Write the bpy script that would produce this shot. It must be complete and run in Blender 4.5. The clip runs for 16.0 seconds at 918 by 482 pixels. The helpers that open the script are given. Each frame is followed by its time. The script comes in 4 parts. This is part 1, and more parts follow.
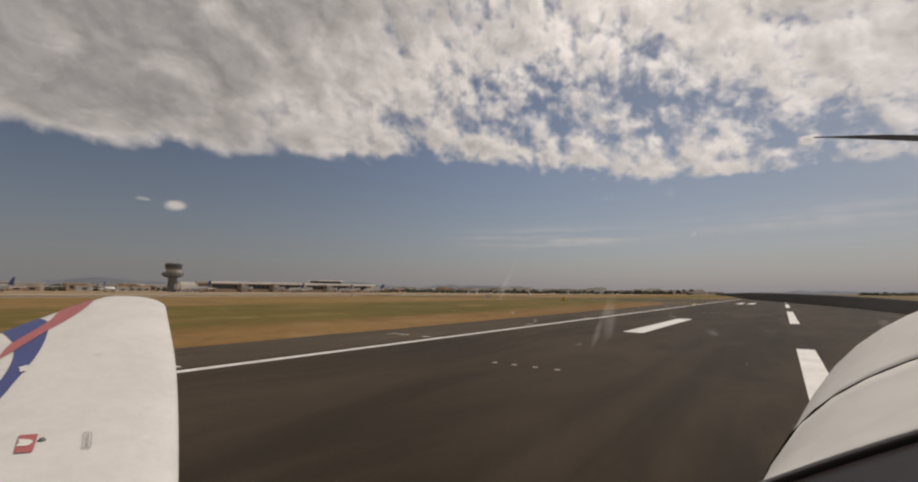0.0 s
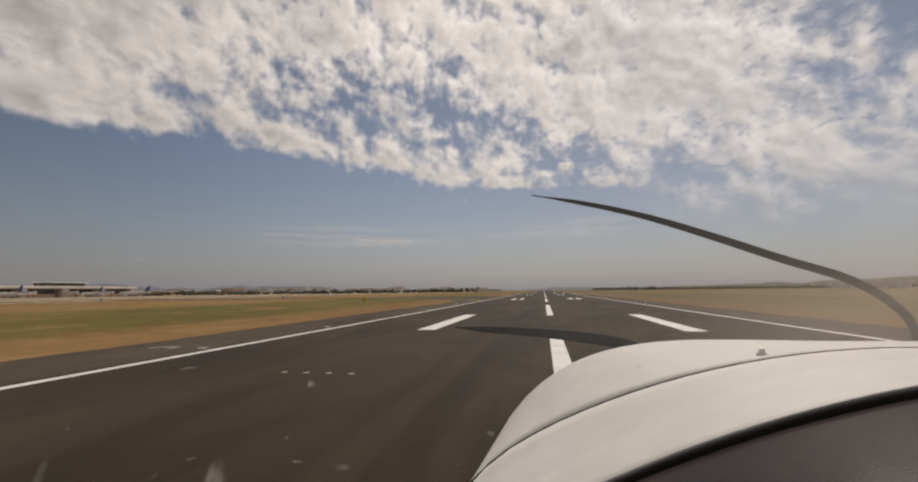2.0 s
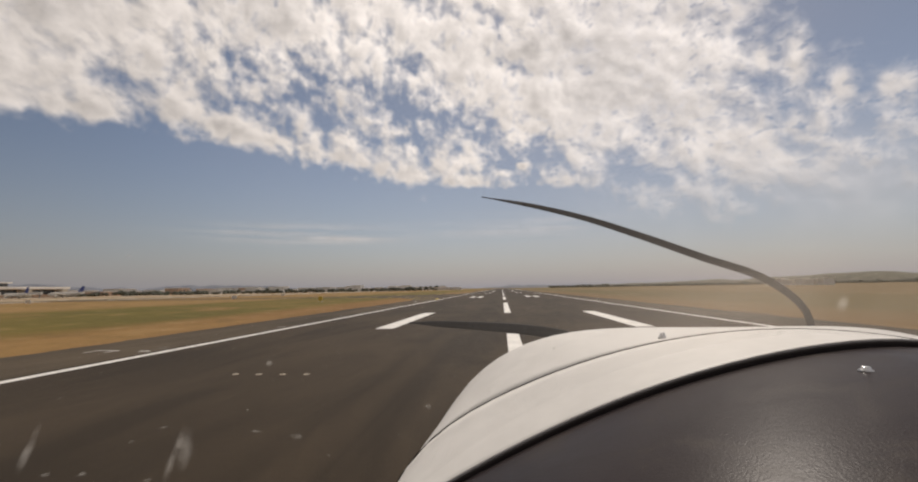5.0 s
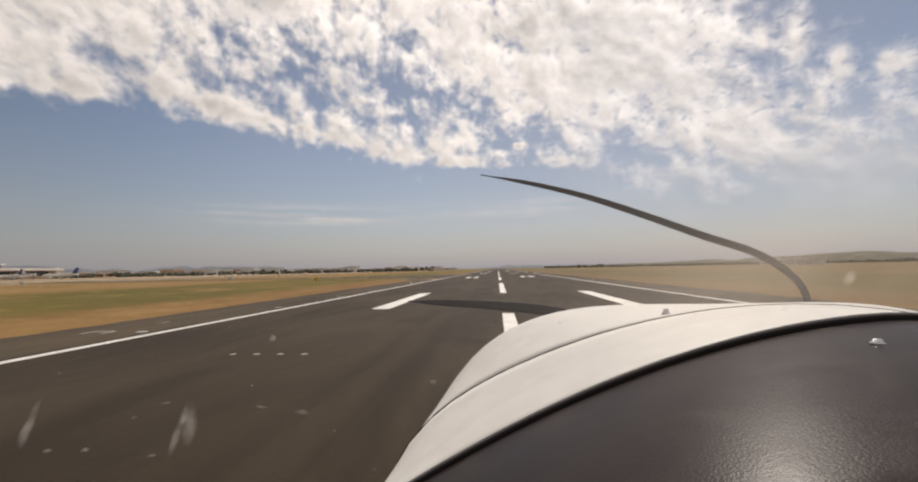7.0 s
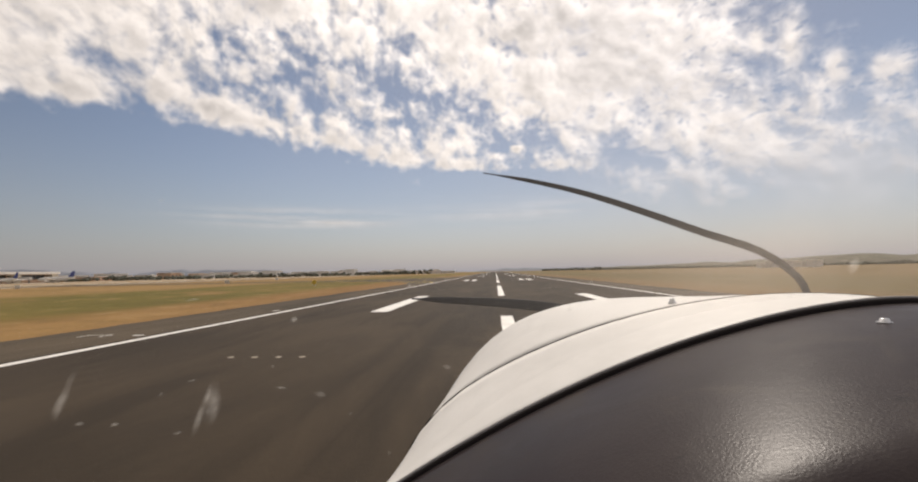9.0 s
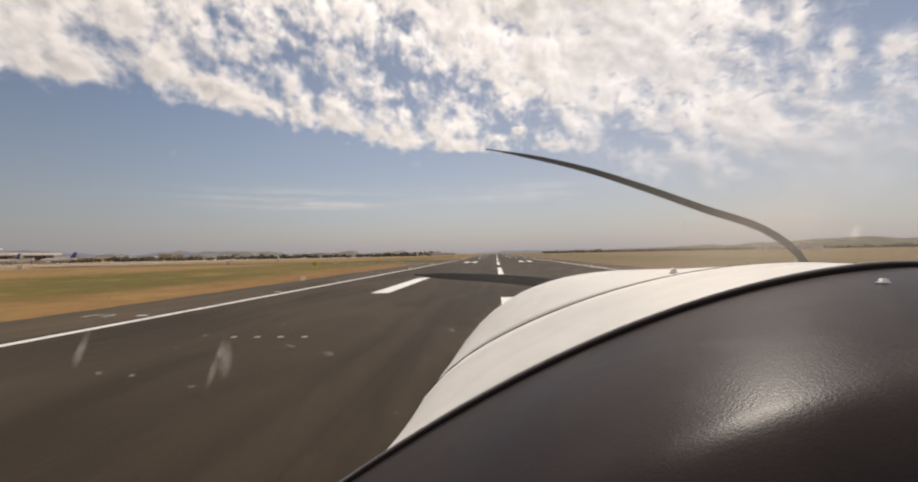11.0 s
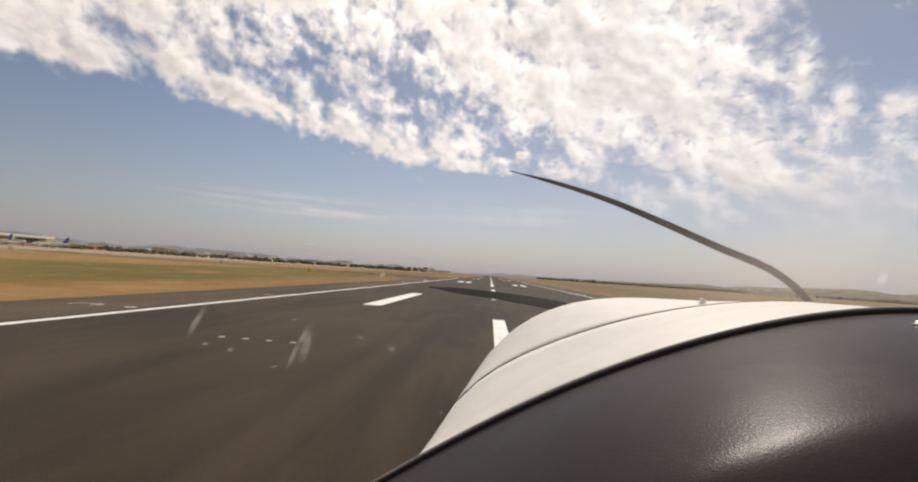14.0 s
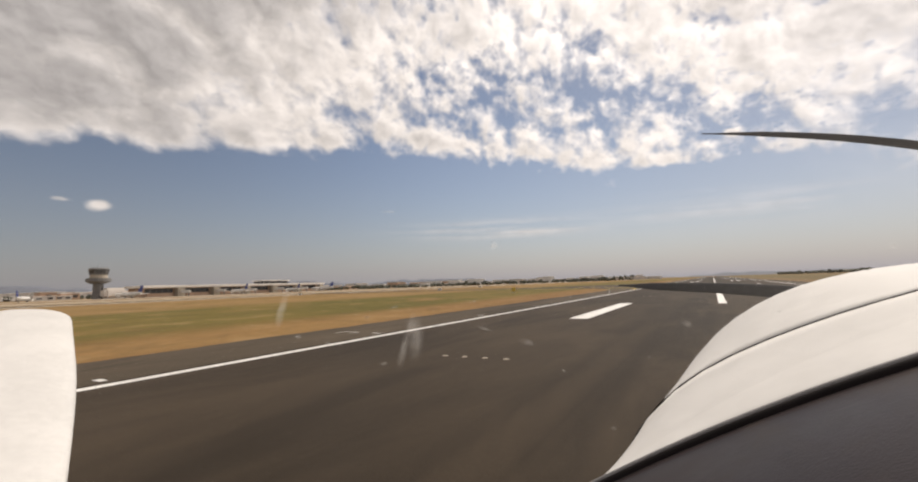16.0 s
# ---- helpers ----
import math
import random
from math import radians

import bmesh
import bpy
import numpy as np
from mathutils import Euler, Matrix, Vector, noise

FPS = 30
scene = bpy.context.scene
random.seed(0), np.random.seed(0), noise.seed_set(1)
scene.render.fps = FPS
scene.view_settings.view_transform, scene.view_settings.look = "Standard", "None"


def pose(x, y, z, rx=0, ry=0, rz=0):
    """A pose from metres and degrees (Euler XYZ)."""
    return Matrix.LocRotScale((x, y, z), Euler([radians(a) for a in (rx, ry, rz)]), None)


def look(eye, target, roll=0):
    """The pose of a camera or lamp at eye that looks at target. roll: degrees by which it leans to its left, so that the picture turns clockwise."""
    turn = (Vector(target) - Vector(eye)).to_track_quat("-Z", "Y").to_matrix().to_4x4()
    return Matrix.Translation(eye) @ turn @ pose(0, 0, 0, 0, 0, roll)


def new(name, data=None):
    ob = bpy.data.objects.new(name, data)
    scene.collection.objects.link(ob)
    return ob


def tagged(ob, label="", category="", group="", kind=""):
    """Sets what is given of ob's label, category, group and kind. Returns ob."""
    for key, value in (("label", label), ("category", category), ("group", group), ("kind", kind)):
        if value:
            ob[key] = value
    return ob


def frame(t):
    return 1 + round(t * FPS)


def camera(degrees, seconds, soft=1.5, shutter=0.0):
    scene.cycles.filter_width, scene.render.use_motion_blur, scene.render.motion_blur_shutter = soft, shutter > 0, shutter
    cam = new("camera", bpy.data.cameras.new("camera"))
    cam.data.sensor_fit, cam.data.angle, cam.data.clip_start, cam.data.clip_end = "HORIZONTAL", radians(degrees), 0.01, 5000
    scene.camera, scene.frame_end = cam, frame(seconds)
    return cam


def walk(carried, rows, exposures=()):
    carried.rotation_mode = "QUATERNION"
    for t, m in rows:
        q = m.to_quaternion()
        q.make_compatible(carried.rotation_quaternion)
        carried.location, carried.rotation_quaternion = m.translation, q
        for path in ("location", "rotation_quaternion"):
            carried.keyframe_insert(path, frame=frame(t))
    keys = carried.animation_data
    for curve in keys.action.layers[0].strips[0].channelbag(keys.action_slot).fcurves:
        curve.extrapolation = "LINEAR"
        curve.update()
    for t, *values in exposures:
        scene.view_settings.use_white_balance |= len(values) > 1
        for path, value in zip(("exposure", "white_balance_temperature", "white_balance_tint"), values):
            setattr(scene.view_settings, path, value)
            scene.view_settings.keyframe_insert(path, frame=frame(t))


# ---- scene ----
# The aircraft stands on the runway; the camera turns and shifts inside its cockpit.
BASE = Vector((-0.6, 0.0, 2.44))          # the pilot's eye, above the left of the centreline
cam = camera(92.54, 16.0, soft=2.1)
ROWS = [  # seconds, shift of the eye (right, ahead, up), heading, tilt, lean
    (0.0, -0.063, 0.002, -0.043, -36.21, 6.58, 0.39),
    (0.5, -0.047, 0.010, -0.030, -33.60, 9.51, 2.91),
    (1.0, 0.011, -0.031, 0.068, -11.80, 7.04, 5.52),
    (1.5, 0.064, 0.036, 0.101, -9.86, 7.13, 0.68),
    (2.0, 0.059, 0.072, 0.071, -10.79, 6.47, -0.63),
    (2.5, 0.062, 0.025, 0.069, -8.72, 7.16, -0.17),
    (3.0, 0.058, 0.028, 0.058, -8.04, 5.34, 0.02),
    (3.5, 0.050, 0.012, 0.042, -9.10, 3.30, 0.67),
    (4.0, 0.050, -0.008, 0.060, -6.41, 5.36, -0.02),
    (4.2, 0.091, 0.003, 0.066, -5.63, 6.28, -0.29),
    (6.3, 0.082, 0.008, 0.049, -5.52, 4.56, -2.00),
    (6.5, 0.064, 0.008, 0.042, -4.73, 4.10, -2.43),
    (7.0, 0.079, 0.017, 0.059, -4.93, 3.65, -1.10),
    (7.5, 0.081, 0.020, 0.058, -6.33, 3.65, -1.23),
    (8.0, 0.093, 0.032, 0.050, -6.49, 3.15, -2.34),
    (8.5, 0.087, 0.005, 0.052, -5.81, 6.05, -4.65),
    (9.0, 0.062, 0.008, 0.041, -4.65, 4.03, -1.20),
    (9.2, 0.051, 0.003, 0.002, -4.75, 1.68, -2.08),
    (11.3, 0.059, 0.004, 0.023, -4.53, 1.68, -0.75),
    (11.5, 0.060, 0.021, 0.020, -3.76, 1.07, -1.17),
    (12.0, 0.037, 0.009, 0.012, -3.80, 1.27, -0.69),
    (12.5, 0.045, 0.046, 0.011, -1.12, 0.92, 1.26),
    (13.0, 0.020, 0.039, -0.024, -1.07, -0.74, 0.86),
    (13.5, 0.017, -0.001, -0.045, -3.22, -0.08, 1.29),
    (14.0, -0.013, -0.031, 0.009, -4.35, 4.16, 3.86),
    (14.5, 0.021, 0.042, 0.009, -5.92, 6.91, 2.00),
    (15.0, 0.055, 0.090, 0.027, -4.60, 6.15, 2.00),
    (15.5, 0.019, 0.158, -0.043, -22.20, 7.84, 0.64),
    (16.0, 0.026, 0.084, -0.026, -29.76, 5.65, -1.96),
]


def eye_pose(sx, sy, sz, heading, tilt, lean):
    eye = BASE + Vector((sx, sy, sz))
    h, e = radians(heading), radians(tilt)
    ahead = Vector((math.sin(h) * math.cos(e), math.cos(h) * math.cos(e), math.sin(e)))
    return look(eye, eye + ahead * 10, lean)


walk(cam, [(r[0], eye_pose(*r[1:])) for r in ROWS],
     exposures=[(t, e, 6850.0, 12.0) for t, e in ((0.0, -0.38), (1.0, -0.46), (2.0, -0.36), (2.5, -0.31), (3.0, -0.28), (3.5, -0.33), (4.0, -0.26), (6.5, -0.03), (7.0, 0.04), (8.0, 0.10), (9.0, 0.17), (11.5, 0.06), (12.5, 0.04), (13.5, 0.14), (14.5, 0.23), (16.0, 0.22))])

# ---- sky and sun ----
SUN_AZ, SUN_EL = 14.0, 48.0

world = bpy.data.worlds.new("sky")
scene.world = world
world.use_nodes = True
WT = world.node_tree
WT.nodes.clear()


class Graph:
    """Short forms for building a node tree."""

    def __init__(self, tree):
        self.tree = tree


    def put(self, value, socket):
        if hasattr(value, "is_output"):
            self.tree.links.new(value, socket)
        elif isinstance(value, (tuple, list)) and len(socket.default_value) == 4 and len(value) == 3:
            socket.default_value = (*value, 1.0)
        else:
            socket.default_value = value

    def math(self, op, a, b=0.0, c=None, clamp=False):
        n = self.tree.nodes.new("ShaderNodeMath")
        n.operation, n.use_clamp = op, clamp
        self.put(a, n.inputs[0])
        self.put(b, n.inputs[1])
        if c is not None:
            self.put(c, n.inputs[2])
        return n.outputs[0]

    def add(self, *vals):
        out = vals[0]
        for v in vals[1:]:
            out = self.math("ADD", out, v)
        return out

    def mul(self, a, b):
        return self.math("MULTIPLY", a, b)

    def smooth(self, v, lo, hi, out_lo=0.0, out_hi=1.0):
        n = self.tree.nodes.new("ShaderNodeMapRange")
        n.interpolation_type = "SMOOTHSTEP"
        for value, i in ((v, 0), (lo, 1), (hi, 2), (out_lo, 3), (out_hi, 4)):
            self.put(value, n.inputs[i])
        return n.outputs[0]

    def combine(self, x, y, z):
        n = self.tree.nodes.new("ShaderNodeCombineXYZ")
        for v, s in zip((x, y, z), n.inputs):
            self.put(v, s)
        return n.outputs[0]

    def split(self, v):
        n = self.tree.nodes.new("ShaderNodeSeparateXYZ")
        self.put(v, n.inputs[0])
        return n.outputs

    def noise(self, vec, scale, detail=4.0, rough=0.55, distort=0.0, out=0):
        n = self.tree.nodes.new("ShaderNodeTexNoise")
        self.put(vec, n.inputs["Vector"])
        self.put(scale, n.inputs["Scale"])
        self.put(detail, n.inputs["Detail"])
        self.put(rough, n.inputs["Roughness"])
        self.put(distort, n.inputs["Distortion"])
        return n.outputs[out]

    def mix(self, f, a, b, blend="MIX"):
        n = self.tree.nodes.new("ShaderNodeMix")
        n.data_type, n.blend_type = "RGBA", blend
        self.put(f, n.inputs[0])
        self.put(a, n.inputs[6])
        self.put(b, n.inputs[7])
        return n.outputs[2]

    def curve(self, v, points):
        n = self.tree.nodes.new("ShaderNodeFloatCurve")
        self.put(v, n.inputs["Value"])
        c = n.mapping.curves[0]
        while len(c.points) < len(points):
            c.points.new(0.5, 0.5)
        for pt, (x, y) in zip(c.points, points):
            pt.location = (x, y)
            pt.handle_type = "AUTO_CLAMPED"
        n.mapping.update()
        return n.outputs[0]

    def blob(self, u, v, u0, v0, su, sv, amount):
        """A soft oval of the given size."""
        a = self.math("DIVIDE", self.math("SUBTRACT", u, u0), su)
        b = self.math("DIVIDE", self.math("SUBTRACT", v, v0), sv)
        r = self.add(self.mul(a, a), self.mul(b, b))
        return self.mul(self.math("EXPONENT", self.mul(r, -1.0)), amount)


def build_sky():
    g = Graph(WT)
    co = WT.nodes.new("ShaderNodeTexCoord").outputs["Generated"]
    x, y, z = g.split(co)
    deg = 180 / math.pi
    el = g.mul(g.math("ARCSINE", z), deg)
    az = g.mul(g.math("ARCTAN2", x, y), deg)
    up = g.math("MAXIMUM", el, 0.0)
    # clear air
    nish = WT.nodes.new("ShaderNodeTexSky")
    nish.sky_type, nish.sun_disc = "NISHITA", False
    nish.sun_elevation, nish.sun_rotation = radians(SUN_EL), radians(SUN_AZ)
    nish.dust_density, nish.air_density = 0.6, 1.0
    clear = g.mix(1.0, nish.outputs[0], (0.0855, 0.0815, 0.082), "MULTIPLY")
    sun_dir = Vector((math.sin(radians(SUN_AZ)) * math.cos(radians(SUN_EL)), math.cos(radians(SUN_AZ)) * math.cos(radians(SUN_EL)), math.sin(radians(SUN_EL))))
    dot = g.add(g.mul(x, sun_dir.x), g.mul(y, sun_dir.y), g.mul(z, sun_dir.z))
    near = g.smooth(dot, 0.55, 1.0)
    clear = g.mix(g.mul(near, 0.45), clear, (0.20, 0.235, 0.28))
    haze = g.math("EXPONENT", g.mul(up, -0.135))
    clear = g.mix(g.mul(haze, 0.97), clear, (0.338, 0.341, 0.385))
    # a broken layer of cloud; noise over the dome, stretched a little along its lower rim
    dome = g.combine(g.mul(az, 0.1), g.mul(el, 0.1), 0.0)
    tall = g.combine(g.mul(az, 0.1), g.mul(el, 0.085), 4.0)
    warp = g.noise(dome, 1.3, 3.0, 0.5, 0.0, 1)

    def bend(v, k):
        vec = WT.nodes.new("ShaderNodeVectorMath")
        vec.operation = "MULTIPLY_ADD"
        g.put(warp, vec.inputs[0])
        vec.inputs[1].default_value = (k, k, 0.0)
        g.put(v, vec.inputs[2])
        return vec.outputs[0]

    slant = g.combine(g.add(g.mul(az, 0.0655), g.mul(el, -0.038)), g.add(g.mul(az, 0.060), g.mul(el, 0.104)), 0.0)
    bent, wisp = bend(slant, 0.36), bend(tall, 0.16)
    ripple = g.noise(bend(g.combine(g.mul(az, 0.09), g.mul(el, 0.17), 12.0), 0.22), 8.5, 3.0, 0.55)
    big = g.noise(bent, 0.65, 3.0, 0.5)
    fine = g.noise(bent, 2.3, 4.0, 0.46, 0.0)
    tiny = g.noise(wisp, 6.6, 2.5, 0.46, 0.10)
    shift = WT.nodes.new("ShaderNodeVectorMath")
    shift.operation = "ADD"
    g.put(bent, shift.inputs[0])
    shift.inputs[1].default_value = (0.03, 0.10, 0.0)
    sunward = g.noise(shift.outputs[0], 2.3, 4.0, 0.46, 0.0)
    shift2 = WT.nodes.new("ShaderNodeVectorMath")
    shift2.operation = "ADD"
    g.put(wisp, shift2.inputs[0])
    shift2.inputs[1].default_value = (0.01, 0.035, 0.0)
    sunward2 = g.noise(shift2.outputs[0], 6.6, 2.5, 0.46, 0.10)
    edge = g.mul(g.curve(g.math("DIVIDE", g.add(az, 90.0), 140.0, clamp=True),
                         [(0.0, 0.365), (0.10, 0.37), (0.18, 0.395), (0.29, 0.41), (0.345, 0.43), (0.43, 0.405), (0.50, 0.378),
                          (0.55, 0.35), (0.61, 0.335), (0.66, 0.33), (0.71, 0.31), (0.757, 0.235), (0.84, 0.165), (0.93, 0.17), (1.0, 0.2)]), 40.0)
    above = g.math("SUBTRACT", el, edge)
    body = g.add(g.smooth(above, -2.2, 2.0, -0.95, 0.30), g.smooth(above, -6.0, -2.0, -0.5, 0.0))
    body = g.add(body, g.smooth(above, 4.0, 14.0, 0.0, 0.22))
    west = g.mul(g.smooth(az, -64.0, -40.0, 0.55, 0.0), g.smooth(above, -1.5, 2.5))
    rag = g.smooth(az, -62.0, -30.0, 0.25, 1.0)
    holes = g.add(g.blob(az, el, -17.0, 22.5, 13.0, 4.5, 0.42), g.blob(az, el, 3.5, 16.2, 5.0, 2.2, 0.75), g.blob(az, el, 13.0, 13.4, 6.0, 1.5, 0.65), g.blob(az, el, -46.5, 21.2, 3.0, 1.5, 0.42), g.blob(az, el, -5.0, 20.5, 5.0, 2.6, 0.3),
                  g.blob(az, el, 46.0, 19.0, 11.0, 4.4, 1.25), g.blob(az, el, 44.0, 27.0, 11.0, 7.0, 1.25), g.blob(az, el, -33.0, 22.5, 6.0, 4.5, 0.30),
                  g.blob(az, el, -57.0, 21.5, 4.0, 1.8, 0.45), g.blob(az, el, 19.0, 12.5, 4.5, 2.0, 0.5), g.blob(az, el, 29.0, 21.0, 3.0, 2.0, 0.35), g.blob(az, el, 36.0, 26.0, 7.0, 7.0, 0.55))
    puffs = g.add(g.blob(az, el, -69.3, 9.3, 1.7, 0.95, 2.1), g.blob(az, el, -72.6, 9.6, 1.3, 0.5, 1.9),
                  g.blob(az, el, 33.4, 22.2, 1.0, 2.2, 1.1), g.blob(az, el, 36.9, 18.6, 1.0, 1.8, 1.2), g.blob(az, el, 40.8, 18.0, 1.7, 1.7, 1.3),
                  g.blob(az, el, -48.0, 18.1, 5.0, 0.8, 0.5), g.blob(az, el, -37.0, 20.0, 4.0, 2.2, 0.45), g.blob(az, el, -32.0, 17.8, 4.0, 1.3, 0.30), g.blob(az, el, 30.7, 23.4, 0.6, 1.4, 1.0), g.blob(az, el, 3.0, 15.6, 0.8, 0.5, 1.3), g.blob(az, el, 9.5, 13.2, 3.6, 0.9, 1.0), g.blob(az, el, -19.5, 16.2, 3.5, 1.2, 0.55), g.blob(az, el, -12.5, 14.7, 4.0, 0.9, 0.62), g.blob(az, el, -5.0, 13.7, 4.0, 0.7, 0.62),
                  g.blob(az, el, -30.0, 17.8, 5.0, 1.2, 0.35), g.blob(az, el, 1.5, 13.2, 3.0, 0.5, 0.4),
                  g.blob(az, el, 14.0, 24.0, 14.0, 7.0, 0.55), g.blob(az, el, 27.0, 13.0, 9.0, 4.0, 0.30))
    dens = g.add(body, west, g.mul(g.math("SUBTRACT", fine, 0.5), 2.3), g.mul(g.mul(g.math("SUBTRACT", tiny, 0.5), 1.75), rag),
                 g.mul(g.math("SUBTRACT", big, 0.5), 0.6), puffs)
    dens = g.math("SUBTRACT", dens, holes)
    # towards the sun the layer is thinner, rippled and fades into haze at its foot
    sunny = g.smooth(az, 0.0, 16.0)
    dens = g.math("SUBTRACT", dens, g.mul(g.smooth(ripple, 0.52, 0.70), g.smooth(az, -12.0, 14.0, 0.12, 0.42)))
    cover = g.smooth(dens, -0.33, 0.64)
    hazy = g.mul(g.smooth(dens, -0.85, 1.15), 0.88)
    cover = g.add(g.mul(cover, g.math("SUBTRACT", 1.0, g.mul(sunny, 0.75))), g.mul(g.mul(hazy, sunny), 0.75))
    foot = g.mul(g.smooth(az, 6.0, 20.0), g.smooth(above, 9.0, -1.0))
    cover = g.mul(cover, g.math("SUBTRACT", 1.0, g.mul(foot, 0.55)))
    # thin streaks low down
    streak = g.noise(g.combine(g.mul(az, 0.05), g.mul(el, 0.9), 3.0), 1.0, 5.0, 0.55)
    veil = g.mul(g.smooth(streak, 0.38, 0.62), g.add(g.blob(az, el, -24.0, 6.9, 9.0, 0.9, 1.0), g.blob(az, el, 5.0, 7.5, 14.0, 1.6, 0.3)))
    thin = g.mul(g.blob(az, el, 34.0, 10.0, 16.0, 5.0, 0.45), g.smooth(big, 0.25, 0.6))
    cover = g.math("MAXIMUM", g.math("MAXIMUM", cover, veil), thin)
    # thick parts are grey underneath, thin parts near the sun are white
    soft = g.noise(bend(g.combine(g.mul(az, 0.065), g.mul(el, 0.15), 6.0), 0.25), 0.9, 4.0, 0.48, 0.0)
    lump = g.noise(bend(g.combine(g.mul(az, 0.08), g.mul(el, 0.14), 9.0), 0.4), 4.6, 3.0, 0.5, 0.0)
    thick = g.smooth(g.add(dens, g.mul(g.math("SUBTRACT", soft, 0.5), 2.6)), 0.30, 1.35)
    far_side = g.smooth(az, -75.0, -10.0, 1.0, 0.36)
    grey = g.add(g.mul(thick, far_side), g.blob(az, el, 2.5, 29.6, 8.0, 1.7, 0.35))
    facing = g.add(g.mul(g.math("SUBTRACT", fine, sunward), 2.2), g.mul(g.math("SUBTRACT", tiny, sunward2), 0.6))
    mottle = g.mul(g.smooth(lump, 0.34, 0.66, 0.90, 1.03), g.smooth(facing, -0.42, 0.42, 0.80, 1.13))
    lit = g.mix(near, (0.81, 0.765, 0.735), (1.10, 1.045, 1.01))
    cloud = g.mix(grey, lit, (0.42, 0.403, 0.40))
    cloud = g.mix(1.0, cloud, g.combine(mottle, mottle, mottle), "MULTIPLY")
    air = g.math("EXPONENT", g.mul(up, -0.13))
    cloud = g.mix(g.mul(air, 0.85), cloud, (0.385, 0.375, 0.375))
    # the air is dimmer away from the sun
    turned = g.smooth(az, -80.0, -2.0, 0.70, 0.96)
    clear = g.mix(1.0, clear, g.combine(turned, turned, turned), "MULTIPLY")
    final = g.mix(cover, clear, cloud)
    below = g.smooth(el, -2.0, 0.0)
    final = g.mix(below, (0.14, 0.12, 0.09), final)
    bg = WT.nodes.new("ShaderNodeBackground")
    g.put(final, bg.inputs[0])
    bg.inputs[1].default_value = 1.0
    out = WT.nodes.new("ShaderNodeOutputWorld")
    WT.links.new(bg.outputs[0], out.inputs[0])


build_sky()
sun_data = bpy.data.lights.new("sun", "SUN")
sun_data.energy, sun_data.angle, sun_data.color = 2.6, radians(2.5), (1.0, 0.94, 0.86)
sun = new("sun", sun_data)
sun.matrix_world = look((0, 0, 50), (-math.sin(radians(SUN_AZ)) * math.cos(radians(SUN_EL)) * 10, -math.cos(radians(SUN_AZ)) * math.cos(radians(SUN_EL)) * 10,
                                     50 - math.sin(radians(SUN_EL)) * 10))


# ---- materials ----
def material(name, rough=0.6, metal=0.0):
    m = bpy.data.materials.new(name)
    m.use_nodes = True
    g = Graph(m.node_tree)
    b = m.node_tree.nodes["Principled BSDF"]
    b.inputs["Roughness"].default_value, b.inputs["Metallic"].default_value = rough, metal
    return m, g, b


def place(g):
    return g.tree.nodes.new("ShaderNodeTexCoord").outputs["Object"]


def bump(g, b, height, strength, distance=0.01):
    n = g.tree.nodes.new("ShaderNodeBump")
    n.inputs["Strength"].default_value, n.inputs["Distance"].default_value = strength, distance
    g.put(height, n.inputs["Height"])
    g.put(n.outputs[0], b.inputs["Normal"])


def plain(name, colour, rough=0.6, metal=0.0, vary=0.12, scale=6.0, relief=0.0, gloss=0.5):
    """A surface with slight unevenness of tone at two scales."""
    m, g, b = material(name, rough, metal)
    co = place(g)
    n = g.add(g.mul(g.noise(co, scale, 4.0), 0.6), g.mul(g.noise(co, scale * 9, 3.0), 0.4))
    dark = tuple(c * (1 - vary * 2) for c in colour)
    light = tuple(min(1, c * (1 + vary)) for c in colour)
    g.put(g.mix(g.smooth(n, 0.3, 0.7), dark, light), b.inputs["Base Color"])
    b.inputs["Specular IOR Level"].default_value = gloss
    if relief:
        bump(g, b, g.noise(co, scale * 12, 4.0), relief)
    return m


